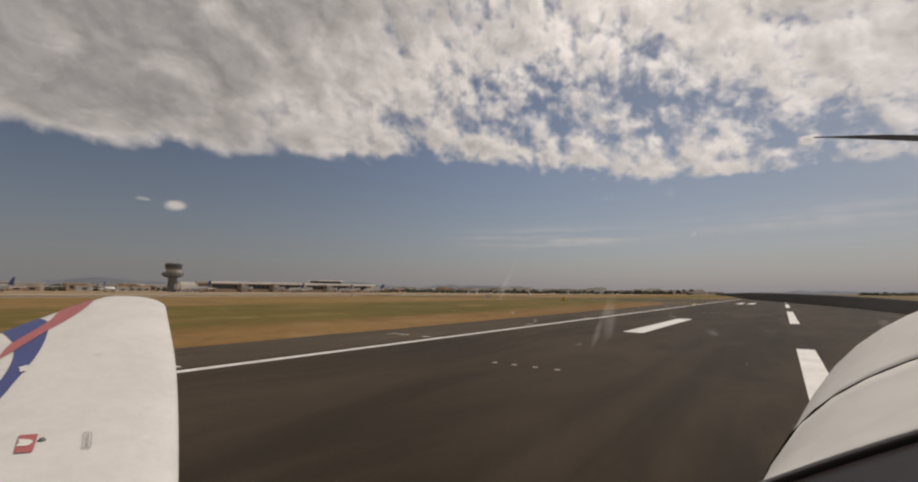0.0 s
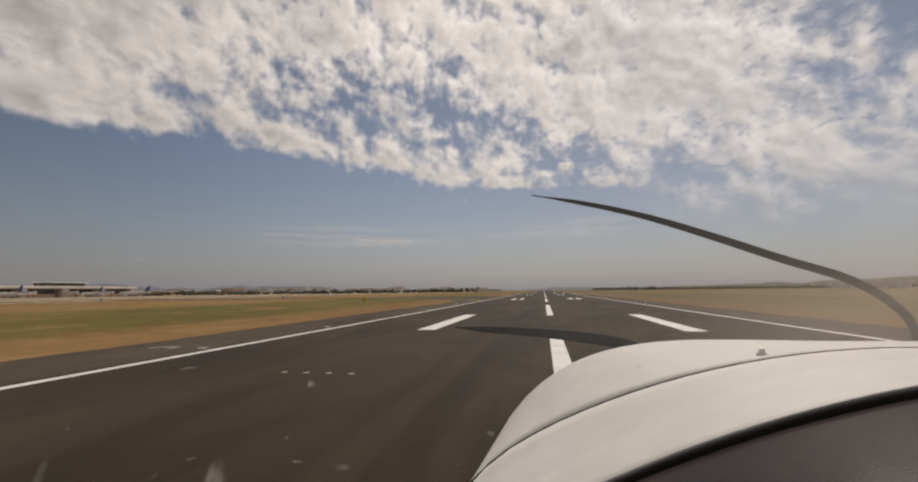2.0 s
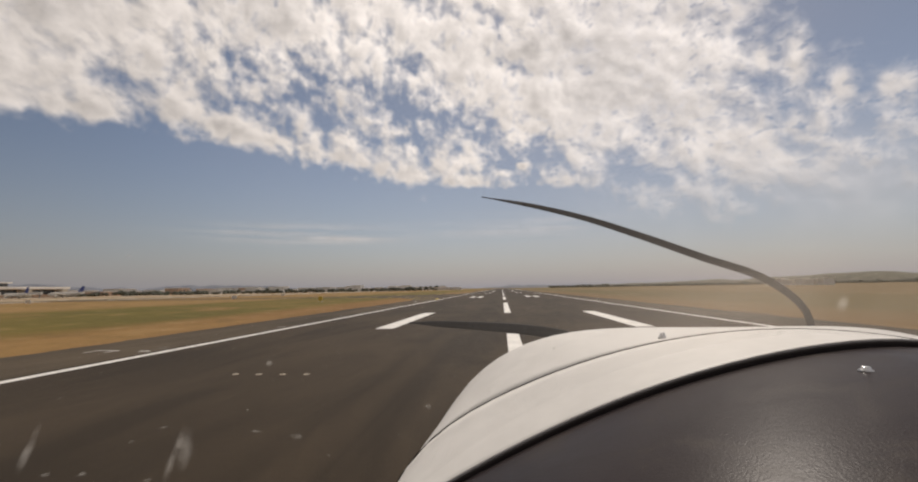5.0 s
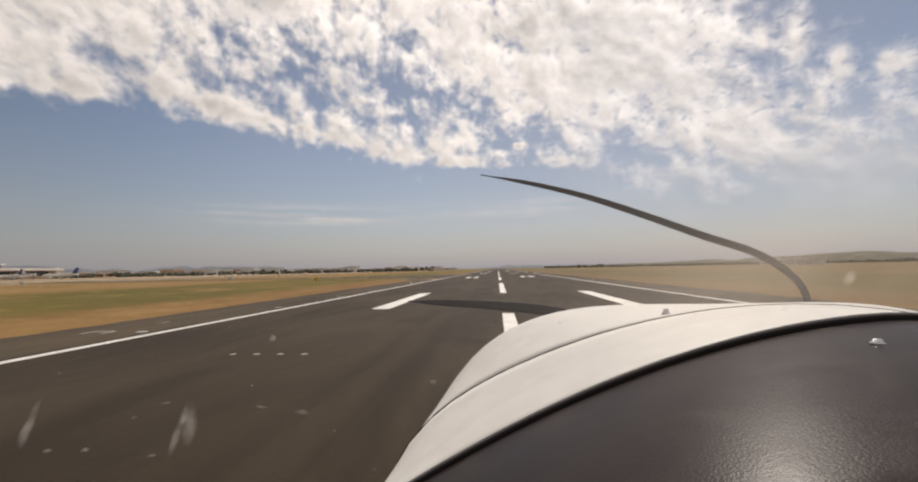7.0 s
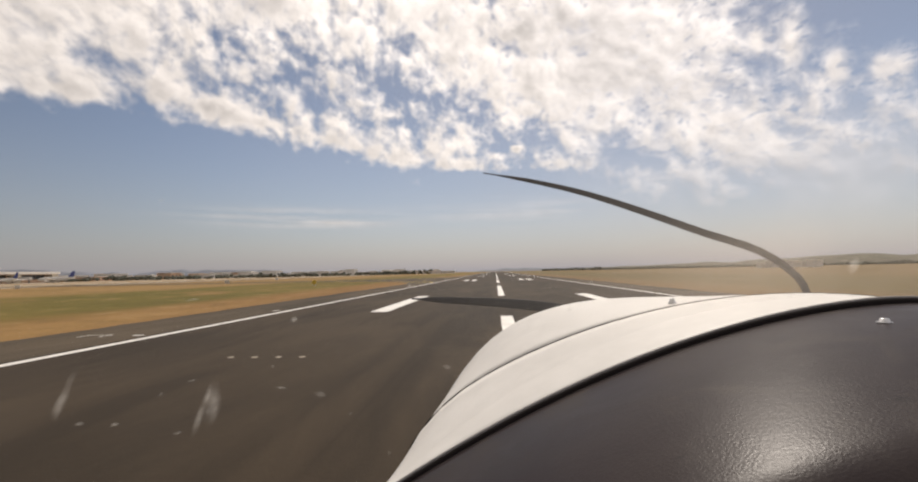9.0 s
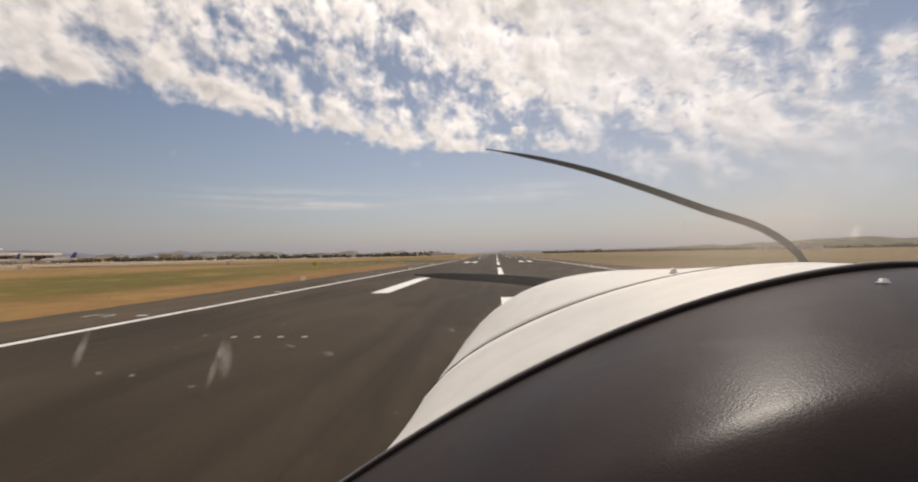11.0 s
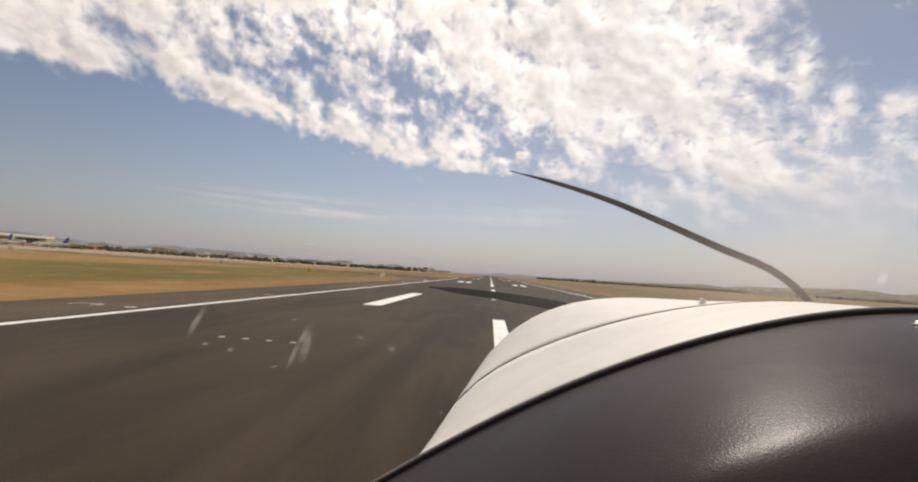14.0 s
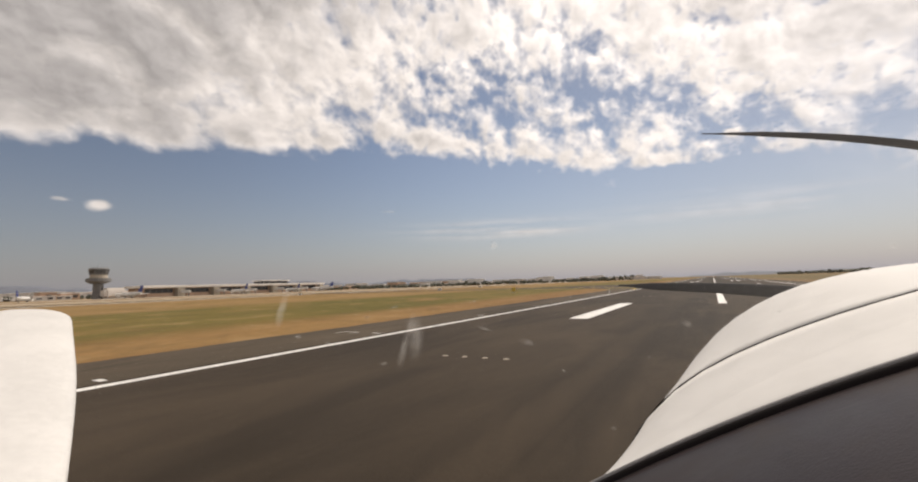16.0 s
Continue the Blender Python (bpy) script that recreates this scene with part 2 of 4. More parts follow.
def asphalt_material(name, base, streaks):
    m, g, b = material(name, 0.88)
    b.inputs["Specular IOR Level"].default_value = 0.16
    co = place(g)
    x, y, z = g.split(co)
    grain = g.noise(co, 9.0, 5.0, 0.7)
    patch = g.noise(g.combine(g.mul(x, 0.12), g.mul(y, 0.02), 0.0), 1.0, 5.0, 0.6)
    lanes = g.noise(g.combine(g.mul(x, 0.45), g.mul(y, 0.004), 5.0), 1.0, 3.0, 0.6)
    col = g.mix(g.smooth(patch, 0.3, 0.7), tuple(c * 0.74 for c in base), tuple(c * 1.26 for c in base))
    col = g.mix(g.mul(g.smooth(grain, 0.45, 0.75), 0.35), col, tuple(c * 1.7 for c in base))
    if streaks:
        wheel = g.math("EXPONENT", g.mul(g.mul(x, x), -0.025))
        col = g.mix(g.mul(g.mul(g.smooth(lanes, 0.40, 0.60), wheel), 0.7), col, tuple(c * 0.45 for c in base))
        # joints between the paving lanes
        lane = g.math("ABSOLUTE", g.math("SUBTRACT", g.math("FRACT", g.math("DIVIDE", x, 3.0)), 0.5))
        col = g.mix(g.mul(g.smooth(lane, 0.485, 0.5), 0.35), col, tuple(c * 0.55 for c in base))
    # worn and stained areas, a few metres across, and dust blown over them
    stain = g.noise(g.combine(g.mul(x, 0.35), g.mul(y, 0.09), 3.0), 1.0, 6.0, 0.62, 0.6)
    col = g.mix(g.mul(g.smooth(stain, 0.46, 0.66), 0.6), col, (base[0] * 1.6, base[1] * 1.6, base[2] * 1.6))
    col = g.mix(g.mul(g.smooth(stain, 0.48, 0.32), 0.55), col, tuple(c * 0.55 for c in base))
    g.put(col, b.inputs["Base Color"])
    bump(g, b, g.noise(co, 30.0, 4.0), 0.35, 0.02)
    return m


def grass_material():
    m, g, b = material("dry_grass", 0.95)
    b.inputs["Specular IOR Level"].default_value = 0.15
    co = place(g)
    x, y, z = g.split(co)
    d = g.math("SUBTRACT", g.math("ABSOLUTE", x), 20.8)
    wob = g.mul(g.math("SUBTRACT", g.noise(g.combine(g.mul(x, 0.01), g.mul(y, 0.004), 0.0), 1.0, 4.0), 0.5), 18.0)
    d2 = g.add(d, wob)
    patch = g.noise(co, 0.035, 6.0, 0.62, 0.4)
    long_patch = g.noise(g.combine(g.mul(x, 0.06), g.mul(y, 0.012), 2.0), 1.0, 5.0, 0.6)
    tuft = g.noise(co, 1.3, 5.0, 0.7)
    orange = g.mix(g.smooth(long_patch, 0.35, 0.68), (0.205, 0.110, 0.038), (0.275, 0.165, 0.060))
    green = g.mix(g.smooth(patch, 0.35, 0.7), (0.098, 0.086, 0.016), (0.160, 0.116, 0.026))
    tan = g.mix(g.smooth(patch, 0.4, 0.65), (0.27, 0.165, 0.062), (0.20, 0.125, 0.042))
    col = g.mix(g.smooth(d2, 5.5, 14.0), orange, green)
    col = g.mix(g.smooth(d2, 44.0, 62.0), col, tan)
    col = g.mix(g.mul(g.smooth(g.noise(g.combine(g.mul(x, 0.10), g.mul(y, 0.05), 7.0), 1.0, 5.0, 0.6), 0.55, 0.70), 0.6), col, (0.32, 0.175, 0.075))
    clump = g.noise(co, 0.22, 6.0, 0.62, 0.6)
    col = g.mix(g.mul(g.smooth(clump, 0.52, 0.70), 0.55), col, (0.34, 0.225, 0.105))
    col = g.mix(g.mul(g.smooth(clump, 0.48, 0.34), 0.45), col, (0.13, 0.082, 0.030))
    col = g.mix(g.mul(g.smooth(tuft, 0.42, 0.7), 0.35), col, (0.10, 0.068, 0.024))
    # the far side is duller and more trodden
    col = g.mix(g.smooth(x, 10.0, 30.0, 0.0, 0.7), col, (0.140, 0.105, 0.055))
    g.put(col, b.inputs["Base Color"])
    bump(g, b, g.noise(co, 3.0, 5.0, 0.7), 0.5, 0.1)
    return m


MAT = {
    "grass": grass_material(),
    "runway": asphalt_material("runway_asphalt", (0.0372, 0.0267, 0.0168), True),
    "shoulder": asphalt_material("shoulder_asphalt", (0.061, 0.046, 0.0302), False),
    "concrete": plain("pale_concrete", (0.42, 0.36, 0.28), 0.9, 0, 0.14, 0.05),
    "paint": plain("white_runway_paint", (0.72, 0.70, 0.66), 0.7, 0, 0.10, 0.8),
    "yellow": plain("yellow_taxi_paint", (0.55, 0.38, 0.04), 0.7, 0, 0.12, 0.8),
    "gelcoat": plain("white_gelcoat", (0.65, 0.632, 0.602), 0.58, 0, 0.05, 3.0, gloss=0.2),
    "black_trim": plain("black_rubber_trim", (0.012, 0.009, 0.009), 0.9, 0, 0.1, 20.0, gloss=0.12),
    "blade": plain("matt_black_propeller_paint", (0.075, 0.074, 0.075), 0.6, 0, 0.1, 8.0, gloss=0.3),
    "edge_grey": plain("grey_plastic_edge", (0.20, 0.19, 0.185), 0.5, 0, 0.15, 30.0),
    "red": plain("faded_red_film", (0.42, 0.11, 0.11), 0.4, 0, 0.06, 10.0),
    "blue": plain("deep_blue_film", (0.035, 0.055, 0.21), 0.4, 0, 0.06, 10.0),
    "steel": plain("stainless_steel", (0.55, 0.55, 0.55), 0.3, 1.0, 0.05, 40.0),
    "roof_white": plain("white_roof_sheet", (0.78, 0.72, 0.65), 0.6, 0, 0.08, 0.05),
    "wall_tan": plain("tan_render", (0.52, 0.36, 0.25), 0.85, 0, 0.15, 0.06),
    "tower_grey": plain("weathered_grey_concrete", (0.16, 0.155, 0.15), 0.85, 0, 0.12, 0.2),
    "wall_white": plain("white_render", (0.60, 0.57, 0.53), 0.85, 0, 0.12, 0.1),
    "glass_dark": plain("dark_glazing", (0.06, 0.062, 0.065), 0.25, 0, 0.2, 0.3),
    "leaf": plain("dark_scrub", (0.085, 0.088, 0.062), 0.9, 0, 0.25, 0.4),
    # distance haze is mixed into this pale blue-grey base colour
    "hill": plain("haze_tinted_hill", (0.155, 0.167, 0.196), 1.0, 0, 0.10, 0.002),
    "far_scrub": plain("far_scrub", (0.13, 0.12, 0.085), 1.0, 0, 0.22, 0.02),
}


def glare_material():
    m, g, b = material("grained_dash_vinyl", 0.40)
    co = place(g)
    n = g.noise(co, 560.0, 2.0, 0.5)
    tone = g.noise(co, 9.0, 4.0)
    col = g.mix(g.smooth(tone, 0.3, 0.7), (0.0285, 0.0222, 0.0232), (0.0375, 0.0298, 0.0295))
    # dust wiped about by hand, and a few dark scuffs
    wiped = g.noise(co, 14.0, 5.0, 0.65, 0.8)
    col = g.mix(g.mul(g.smooth(wiped, 0.50, 0.72), 0.5), col, (0.056, 0.045, 0.037))
    scuff = g.smooth(g.noise(co, 26.0, 4.0, 0.6, 0.4), 0.66, 0.74)
    col = g.mix(g.mul(scuff, 0.6), col, (0.014, 0.012, 0.012))
    g.put(col, b.inputs["Base Color"])
    g.put(g.smooth(wiped, 0.3, 0.7, 0.29, 0.37), b.inputs["Roughness"])
    bump(g, b, g.add(n, g.mul(g.noise(co, 220.0, 3.0, 0.6), 0.5)), 0.24, 0.0006)
    b.inputs["Specular IOR Level"].default_value = 0.056
    return m


MAT["dash"] = glare_material()


def film_material():
    """Clear canopy plastic with a thin veil of dust."""
    m = bpy.data.materials.new("dusty_clear_canopy")
    m.use_nodes = True
    t = m.node_tree
    t.nodes.clear()
    g = Graph(t)
    co = place(g)
    clear, dust, out = t.nodes.new("ShaderNodeBsdfTransparent"), t.nodes.new("ShaderNodeBsdfTranslucent"), t.nodes.new("ShaderNodeOutputMaterial")
    dust.inputs[0].default_value = (0.60, 0.53, 0.46, 1)
    clear.inputs[0].default_value = (0.98, 0.98, 0.98, 1)
    mixer = t.nodes.new("ShaderNodeMixShader")
    veil = g.smooth(g.noise(co, 3.0, 6.0, 0.6), 0.45, 0.75, 0.004, 0.035)
    # a milky wiped patch low on the windscreen
    x, y, z = g.split(co)
    patch = g.mul(g.blob(x, z, 0.42, 0.035, 0.20, 0.075, 0.26), g.smooth(g.noise(co, 5.0, 4.0, 0.6), 0.25, 0.7, 0.35, 1.0))
    g.put(g.add(veil, patch), mixer.inputs[0])
    t.links.new(clear.outputs[0], mixer.inputs[1])
    t.links.new(dust.outputs[0], mixer.inputs[2])
    t.links.new(mixer.outputs[0], out.inputs[0])
    return m


def smear_material():
    m = bpy.data.materials.new("dried_smear")
    m.use_nodes = True
    t = m.node_tree
    t.nodes.clear()
    g = Graph(t)
    co = place(g)
    clear, dust, out = t.nodes.new("ShaderNodeBsdfTransparent"), t.nodes.new("ShaderNodeBsdfTranslucent"), t.nodes.new("ShaderNodeOutputMaterial")
    dust.inputs[0].default_value = (0.75, 0.72, 0.68, 1)
    mixer = t.nodes.new("ShaderNodeMixShader")
    fade = t.nodes.new("ShaderNodeAttribute")
    fade.attribute_name = "fade"
    soft = g.smooth(fade.outputs["Fac"], 0.0, 0.9)
    g.put(g.mul(soft, g.smooth(g.noise(co, 90.0, 4.0, 0.6), 0.30, 0.75, 0.05, 0.26)), mixer.inputs[0])
    t.links.new(clear.outputs[0], mixer.inputs[1])
    t.links.new(dust.outputs[0], mixer.inputs[2])
    t.links.new(mixer.outputs[0], out.inputs[0])
    return m


MAT["canopy"], MAT["smear"] = film_material(), smear_material()


# ---- mesh helpers ----
def finish(name, bm, mat, smooth=False):
    me = bpy.data.meshes.new(name)
    bm.normal_update()
    bm.to_mesh(me)
    bm.free()
    for p in me.polygons:
        p.use_smooth = smooth
    me.materials.append(mat)
    return me


def part(name, bm, mat, parent, label="", smooth=False):
    ob = new(name, finish(name, bm, mat, smooth))
    ob.parent = parent
    if label:
        tagged(ob, label)
    return ob


def thing(name, bm, mat, label, category, group="", kind="", smooth=False):
    return tagged(new(name, finish(name, bm, mat, smooth)), label, category, group, kind)


def base(name, at, label, category, group="", kind=""):
    e = new(name)
    e.location = at
    return tagged(e, label, category, group, kind)


def box(bm, x0, x1, y0, y1, z0, z1, bevel=0.0):
    ret = bmesh.ops.create_cube(bm, size=1.0)
    vs = ret["verts"]
    for v in vs:
        v.co = Vector(((x0 + x1) / 2 + v.co.x * (x1 - x0), (y0 + y1) / 2 + v.co.y * (y1 - y0), (z0 + z1) / 2 + v.co.z * (z1 - z0)))
    if bevel:
        es = list({e for v in vs for e in v.link_edges})
        bmesh.ops.bevel(bm, geom=es, offset=bevel, segments=2, affect="EDGES")
    return bm


def boxed(*a, **k):
    return box(bmesh.new(), *a, **k)


def grid(bm, nu, nv, f):
    """A sheet of quads from f(u, v), both from 0 to 1."""
    rows = [[bm.verts.new(f(i / nu, j / nv)) for j in range(nv + 1)] for i in range(nu + 1)]
    for i in range(nu):
        for j in range(nv):
            bm.faces.new((rows[i][j], rows[i + 1][j], rows[i + 1][j + 1], rows[i][j + 1]))
    return bm


def thicken(bm, depth):
    bmesh.ops.recalc_face_normals(bm, faces=bm.faces[:])
    bmesh.ops.solidify(bm, geom=bm.faces[:] + bm.edges[:] + bm.verts[:], thickness=depth)
    return bm


def ring_loft(bm, rings, closed=True, caps=True):
    vs = [[bm.verts.new(p) for p in ring] for ring in rings]
    n = len(vs[0])
    for a, b in zip(vs, vs[1:]):
        for i in range(n if closed else n - 1):
            j = (i + 1) % n
            bm.faces.new((a[i], a[j], b[j], b[i]))
    if caps and closed:
        bm.faces.new(vs[0][::-1])
        bm.faces.new(vs[-1])
    return bm


def ribbon(bm, pts, width, z):
    """A flat painted band along a line of (x, y) points."""
    pts = [Vector(p) for p in pts]
    rows = []
    for i, p in enumerate(pts):
        d = (pts[min(i + 1, len(pts) - 1)] - pts[max(i - 1, 0)]).normalized()
        n = Vector((-d.y, d.x)) * width / 2
        rows.append((bm.verts.new((p.x + n.x, p.y + n.y, z)), bm.verts.new((p.x - n.x, p.y - n.y, z))))
    for a, b in zip(rows, rows[1:]):
        bm.faces.new((a[0], a[1], b[1], b[0]))
    return bm


# ---- ground, runway and taxiways ----
def ground_sheet():
    bm = bmesh.new()
    steps = [-4800, -3000, -1800, -1000, -600, -350, -200, -120, -60, 0, 60, 120, 200, 350, 600, 1000, 1800, 3000, 4800]
    rows = [[bm.verts.new((x, y, 0.0)) for y in steps] for x in steps]
    for i in range(len(steps) - 1):
        for j in range(len(steps) - 1):
            bm.faces.new((rows[i][j], rows[i + 1][j], rows[i + 1][j + 1], rows[i][j + 1]))
    thing("ground", bm, MAT["grass"], "dry orange and olive airfield grass reaching the horizon", "grass", kind="structure")


ground_sheet()
RUN0, RUN1, HALF, SHOULDER = -260.0, 1750.0, 15.0, 20.8


def ragged(v, side):
    """How far loose soil and grass reach over the edge of the asphalt."""
    y = RUN0 - 20 + v * (RUN1 - RUN0 + 40)
    return side * (0.55 * noise.noise(Vector((y * 0.11, side * 5.0, 0))) + 0.35 * noise.noise(Vector((y * 0.55, side * 9.0, 2))))


def shoulder_strip():
    n = 1000

    def f(u, v):
        w = (v ** 2.2) if v < 1 else 1.0
        side = -1 if u == 0 else 1
        return Vector((side * SHOULDER + (ragged(w, side) if abs(side) else 0), RUN0 - 20 + w * (RUN1 - RUN0 + 40), 0.012))
    return grid(bmesh.new(), 1, n, f)


thing("pavement", shoulder_strip(),
      MAT["shoulder"], "worn brown-grey asphalt runway shoulder", "pavement", kind="structure")
thing("road", grid(bmesh.new(), 1, 40, lambda u, v: Vector((-HALF - 0.6 + u * 2 * (HALF + 0.6), RUN0 + v * (RUN1 - RUN0), 0.02))),
      MAT["runway"], "dark asphalt runway with rubber streaks", "runway", kind="structure")


def marking(name, x0, x1, y0, y1, label, group, mat="paint", z=0.028):
    bm = bmesh.new()
    n = max(1, int((y1 - y0) / 20))
    grid(bm, 1, n, lambda u, v: Vector((x0 + u * (x1 - x0), y0 + v * (y1 - y0), z)))
    return thing(name, bm, MAT[mat], label, "road marking", group, "structure")


for s in (-1, 1):
    marking("edge_line", s * HALF - 0.21, s * HALF + 0.21, RUN0, RUN1, "continuous white painted runway edge line", "runway edge lines")
for y0 in range(-250, 1700, 50):
    marking("centre_dash", -0.32, 0.32, y0 - 5.5, y0 + 24.5, "white painted centreline dash on dark asphalt", "centreline dashes")


def touchdown_pair(y0, length, count, gap=6.0):
    for s in (-1, 1):
        for k in range(count):
            x0 = s * (gap + k * 2.2)
            marking("touchdown_bar", min(x0, x0 + s * 1.2), max(x0, x0 + s * 1.2), y0, y0 + length, "white painted touchdown bar on the runway", "touchdown bars")


touchdown_pair(28, 18, 1, 7.5)
touchdown_pair(118, 16, 2)
touchdown_pair(218, 16, 2)
touchdown_pair(318, 30, 1, 6.4)
touchdown_pair(430, 16, 3)
for k in range(12):
    x0 = (-1 if k < 6 else 1) * (2 + (k % 6) * 2.1)
    marking("threshold_bar", x0 - 0.6, x0 + 0.6, 1640, 1670, "white painted threshold bar at the far runway end", "threshold bars")


def arc(cx, cy, r, a0, a1, n=28):
    return [(cx + r * math.cos(radians(a0 + (a1 - a0) * i / n)), cy + r * math.sin(radians(a0 + (a1 - a0) * i / n))) for i in range(n + 1)]


# a taxiway that leaves the runway to the left, with wide curved corners
TX, TW = 165.0, 12.0
bm = bmesh.new()
outline = [(-SHOULDER + 0.2, TX - TW - 60)] + arc(-SHOULDER - 59.8, TX - TW - 60, 60, 0, 90) + [(-190, TX - TW), (-190, TX + TW)] + arc(-SHOULDER - 59.8, TX + TW + 60, 60, -90, 0) + [(-SHOULDER + 0.2, TX + TW + 60)]
bm.faces.new([bm.verts.new((x, y, 0.016)) for x, y in outline])
bmesh.ops.triangulate(bm, faces=bm.faces[:])
thing("pavement", bm, MAT["shoulder"], "dark asphalt taxiway joining the runway with rounded corners", "taxiway", kind="structure")
for pts, w in ((arc(-15.7 - 58, TX - TW - 52, 58, 0, 90), 0.35), (arc(-15.7 - 58, TX + TW + 52, 58, -90, 0), 0.35),
               ([(-185, TX)] + arc(-71, TX - 78, 78, 90, 38), 0.2)):
    thing("taxi_line", ribbon(bmesh.new(), pts, w, 0.036), MAT["yellow"], "curved yellow painted taxiway line", "road marking", "taxiway lines", "structure")
for cy, a0, a1 in ((TX - TW - 52, 8, 82), (TX + TW + 52, -82, -8)):
    for i in range(7):
        a = radians(a0 + (a1 - a0) * i / 6)
        p, q = [(-73.7 + r * math.cos(a), cy + r * math.sin(a)) for r in (57.6, 50.5)]
        thing("shoulder_tick", ribbon(bmesh.new(), [p, q], 0.9, 0.034), MAT["yellow"], "short yellow painted shoulder bar", "road marking", "shoulder bars", "structure")
# the parallel taxiway with sandy verges, and the pale strips beyond
for x0, x1, y0, y1, z, mat, label, cat in (
        (-214, -170, -500, 1800, 0.014, "concrete", "sandy verge beside the taxiway", "verge"),
        (-203, -181, -500, 1800, 0.020, "shoulder", "grey asphalt taxiway parallel to the runway", "taxiway"),
        (-300, -246, -200, 900, 0.020, "concrete", "pale sand and concrete strip", "apron"),
        (-515, -405, -300, 1000, 0.020, "concrete", "pale concrete terminal apron", "apron")):
    thing("pavement", grid(bmesh.new(), 1, 20, lambda u, v: Vector((x0 + u * (x1 - x0), y0 + v * (y1 - y0), z))), MAT[mat], label, cat, kind="structure")


def disc_lamp(x, y):
    bm = bmesh.new()
    rings = [[Vector((x + r * math.cos(2 * math.pi * k / 12), y + r * math.sin(2 * math.pi * k / 12), z)) for k in range(12)] for r, z in ((0.10, 0.02), (0.095, 0.035), (0.06, 0.042))]
    thing("inset_runway_lamp", ring_loft(bm, rings), MAT["concrete"], "small pale inset lamp in the runway surface", "lamp", "touchdown zone lamps")


for y in (13.0, 63.0, 113.0):
    for s in (-1, 1):
        for k in range(4):
            disc_lamp(s * (6.4 + 0.75 * k), y)


def edge_lamp(x, y):
    bm = bmesh.new()
    rings = [[Vector((x + r * math.cos(2 * math.pi * k / 10), y + r * math.sin(2 * math.pi * k / 10), z)) for k in range(10)]
             for r, z in ((0.14, 0.012), (0.14, 0.05), (0.05, 0.07), (0.05, 0.22), (0.09, 0.24), (0.09, 0.33), (0.04, 0.38))]
    thing("edge_lamp", ring_loft(bm, rings), MAT["wall_white"], "short pale runway edge lamp on the shoulder", "lamp", "runway edge lamps")


for y in range(80, 700, 60):
    for s in (-1, 1):
        edge_lamp(s * 16.4, y)


def bracket(x, y):
    """A thin white painted outline round a pit cover on the shoulder."""
    bm = bmesh.new()
    for a, b2 in (((-0.5, -0.35), (-0.5, 0.35)), ((0.5, -0.35), (0.5, 0.35)), ((-0.5, 0.35), (0.5, 0.35))):
        ribbon(bm, [(x + a[0], y + a[1]), (x + b2[0], y + b2[1])], 0.08, 0.03)
    thing("pit_outline", bm, MAT["paint"], "thin white painted outline on the shoulder", "road marking", "shoulder outlines", "structure")


for y in (18, 63, 108):
    bracket(-18.0, y)
for y in range(6, 160, 12):
    marking("shoulder_dab", -16.3, -15.8, y, y + 0.22, "short white paint dab beside the edge line", "shoulder dabs")


def sign(x, y, w, mat):
    e = base("guidance_sign", (x, y, 0), "small pale taxiway guidance sign on short legs", "sign", "guidance signs")
    part("panel", boxed(-w / 2, w / 2, -0.12, 0.12, 0.35, 1.25, bevel=0.03), MAT[mat], e)
    for dx in (-w * 0.35, w * 0.35):
        part("leg", boxed(dx - 0.05, dx + 0.05, -0.05, 0.05, 0, 0.35), MAT["steel"], e)


for x, y, w, mat in ((-42, 98, 0.9, "yellow"), (-96, 150, 1.8, "wall_white"), (-120, 232, 2.0, "wall_white"), (-140, 118, 1.6, "wall_white")):
    sign(x, y, w, mat)

# ---- the light aircraft ----
aircraft = base("light_aircraft", BASE, "white low-wing light aircraft on the runway centreline", "aircraft")
XC, SEAM, NOSE = 0.485, 0.673, 0.884


def along(y):
    return max(0.0, (y - SEAM) / (NOSE - SEAM))


def axis(y):
    return XC + 0.016 * min(1.5, along(y))


def top(y):
    z = 0.001 - 0.016 * along(y)
    if y > NOSE:
        z -= 0.465 * ((y - NOSE) / 0.42) ** 2.2
    return z


def skin(y, u):
    """Height of the cowl's upper skin at a distance ahead and off its axis."""
    k = min(1.0, along(y))
    return top(y) - (0.575 - 0.654 * k) * u * u - 2.19 * k * u ** 4 - 0.45 * (abs(u) / 0.66) ** 14


def half_width(y):
    return 0.70 - 0.08 * min(1.0, along(y)) - (0.30 * ((y - NOSE) / 0.42) ** 2 if y > NOSE else 0.0)


def rim_y(u):
    return 0.504 + -0.060 * u * u


def rim_z(u):
    return 0.003 - 0.553 * abs(u) ** 1.71


def cowl_skin(y0, y1, n):
    bm = bmesh.new()

    def f(a, b):
        y = y0 + (y1 - y0) * a
        u = (2 * b - 1) * half_width(y)
        return Vector((axis(y) + u, y, skin(y, u)))
    grid(bm, n, 44, f)
    return bm


part("nose_cowl", thicken(cowl_skin(SEAM + 0.0017, 1.40, 30), 0.004), MAT["gelcoat"], aircraft, "dusty white painted engine cowl", True)


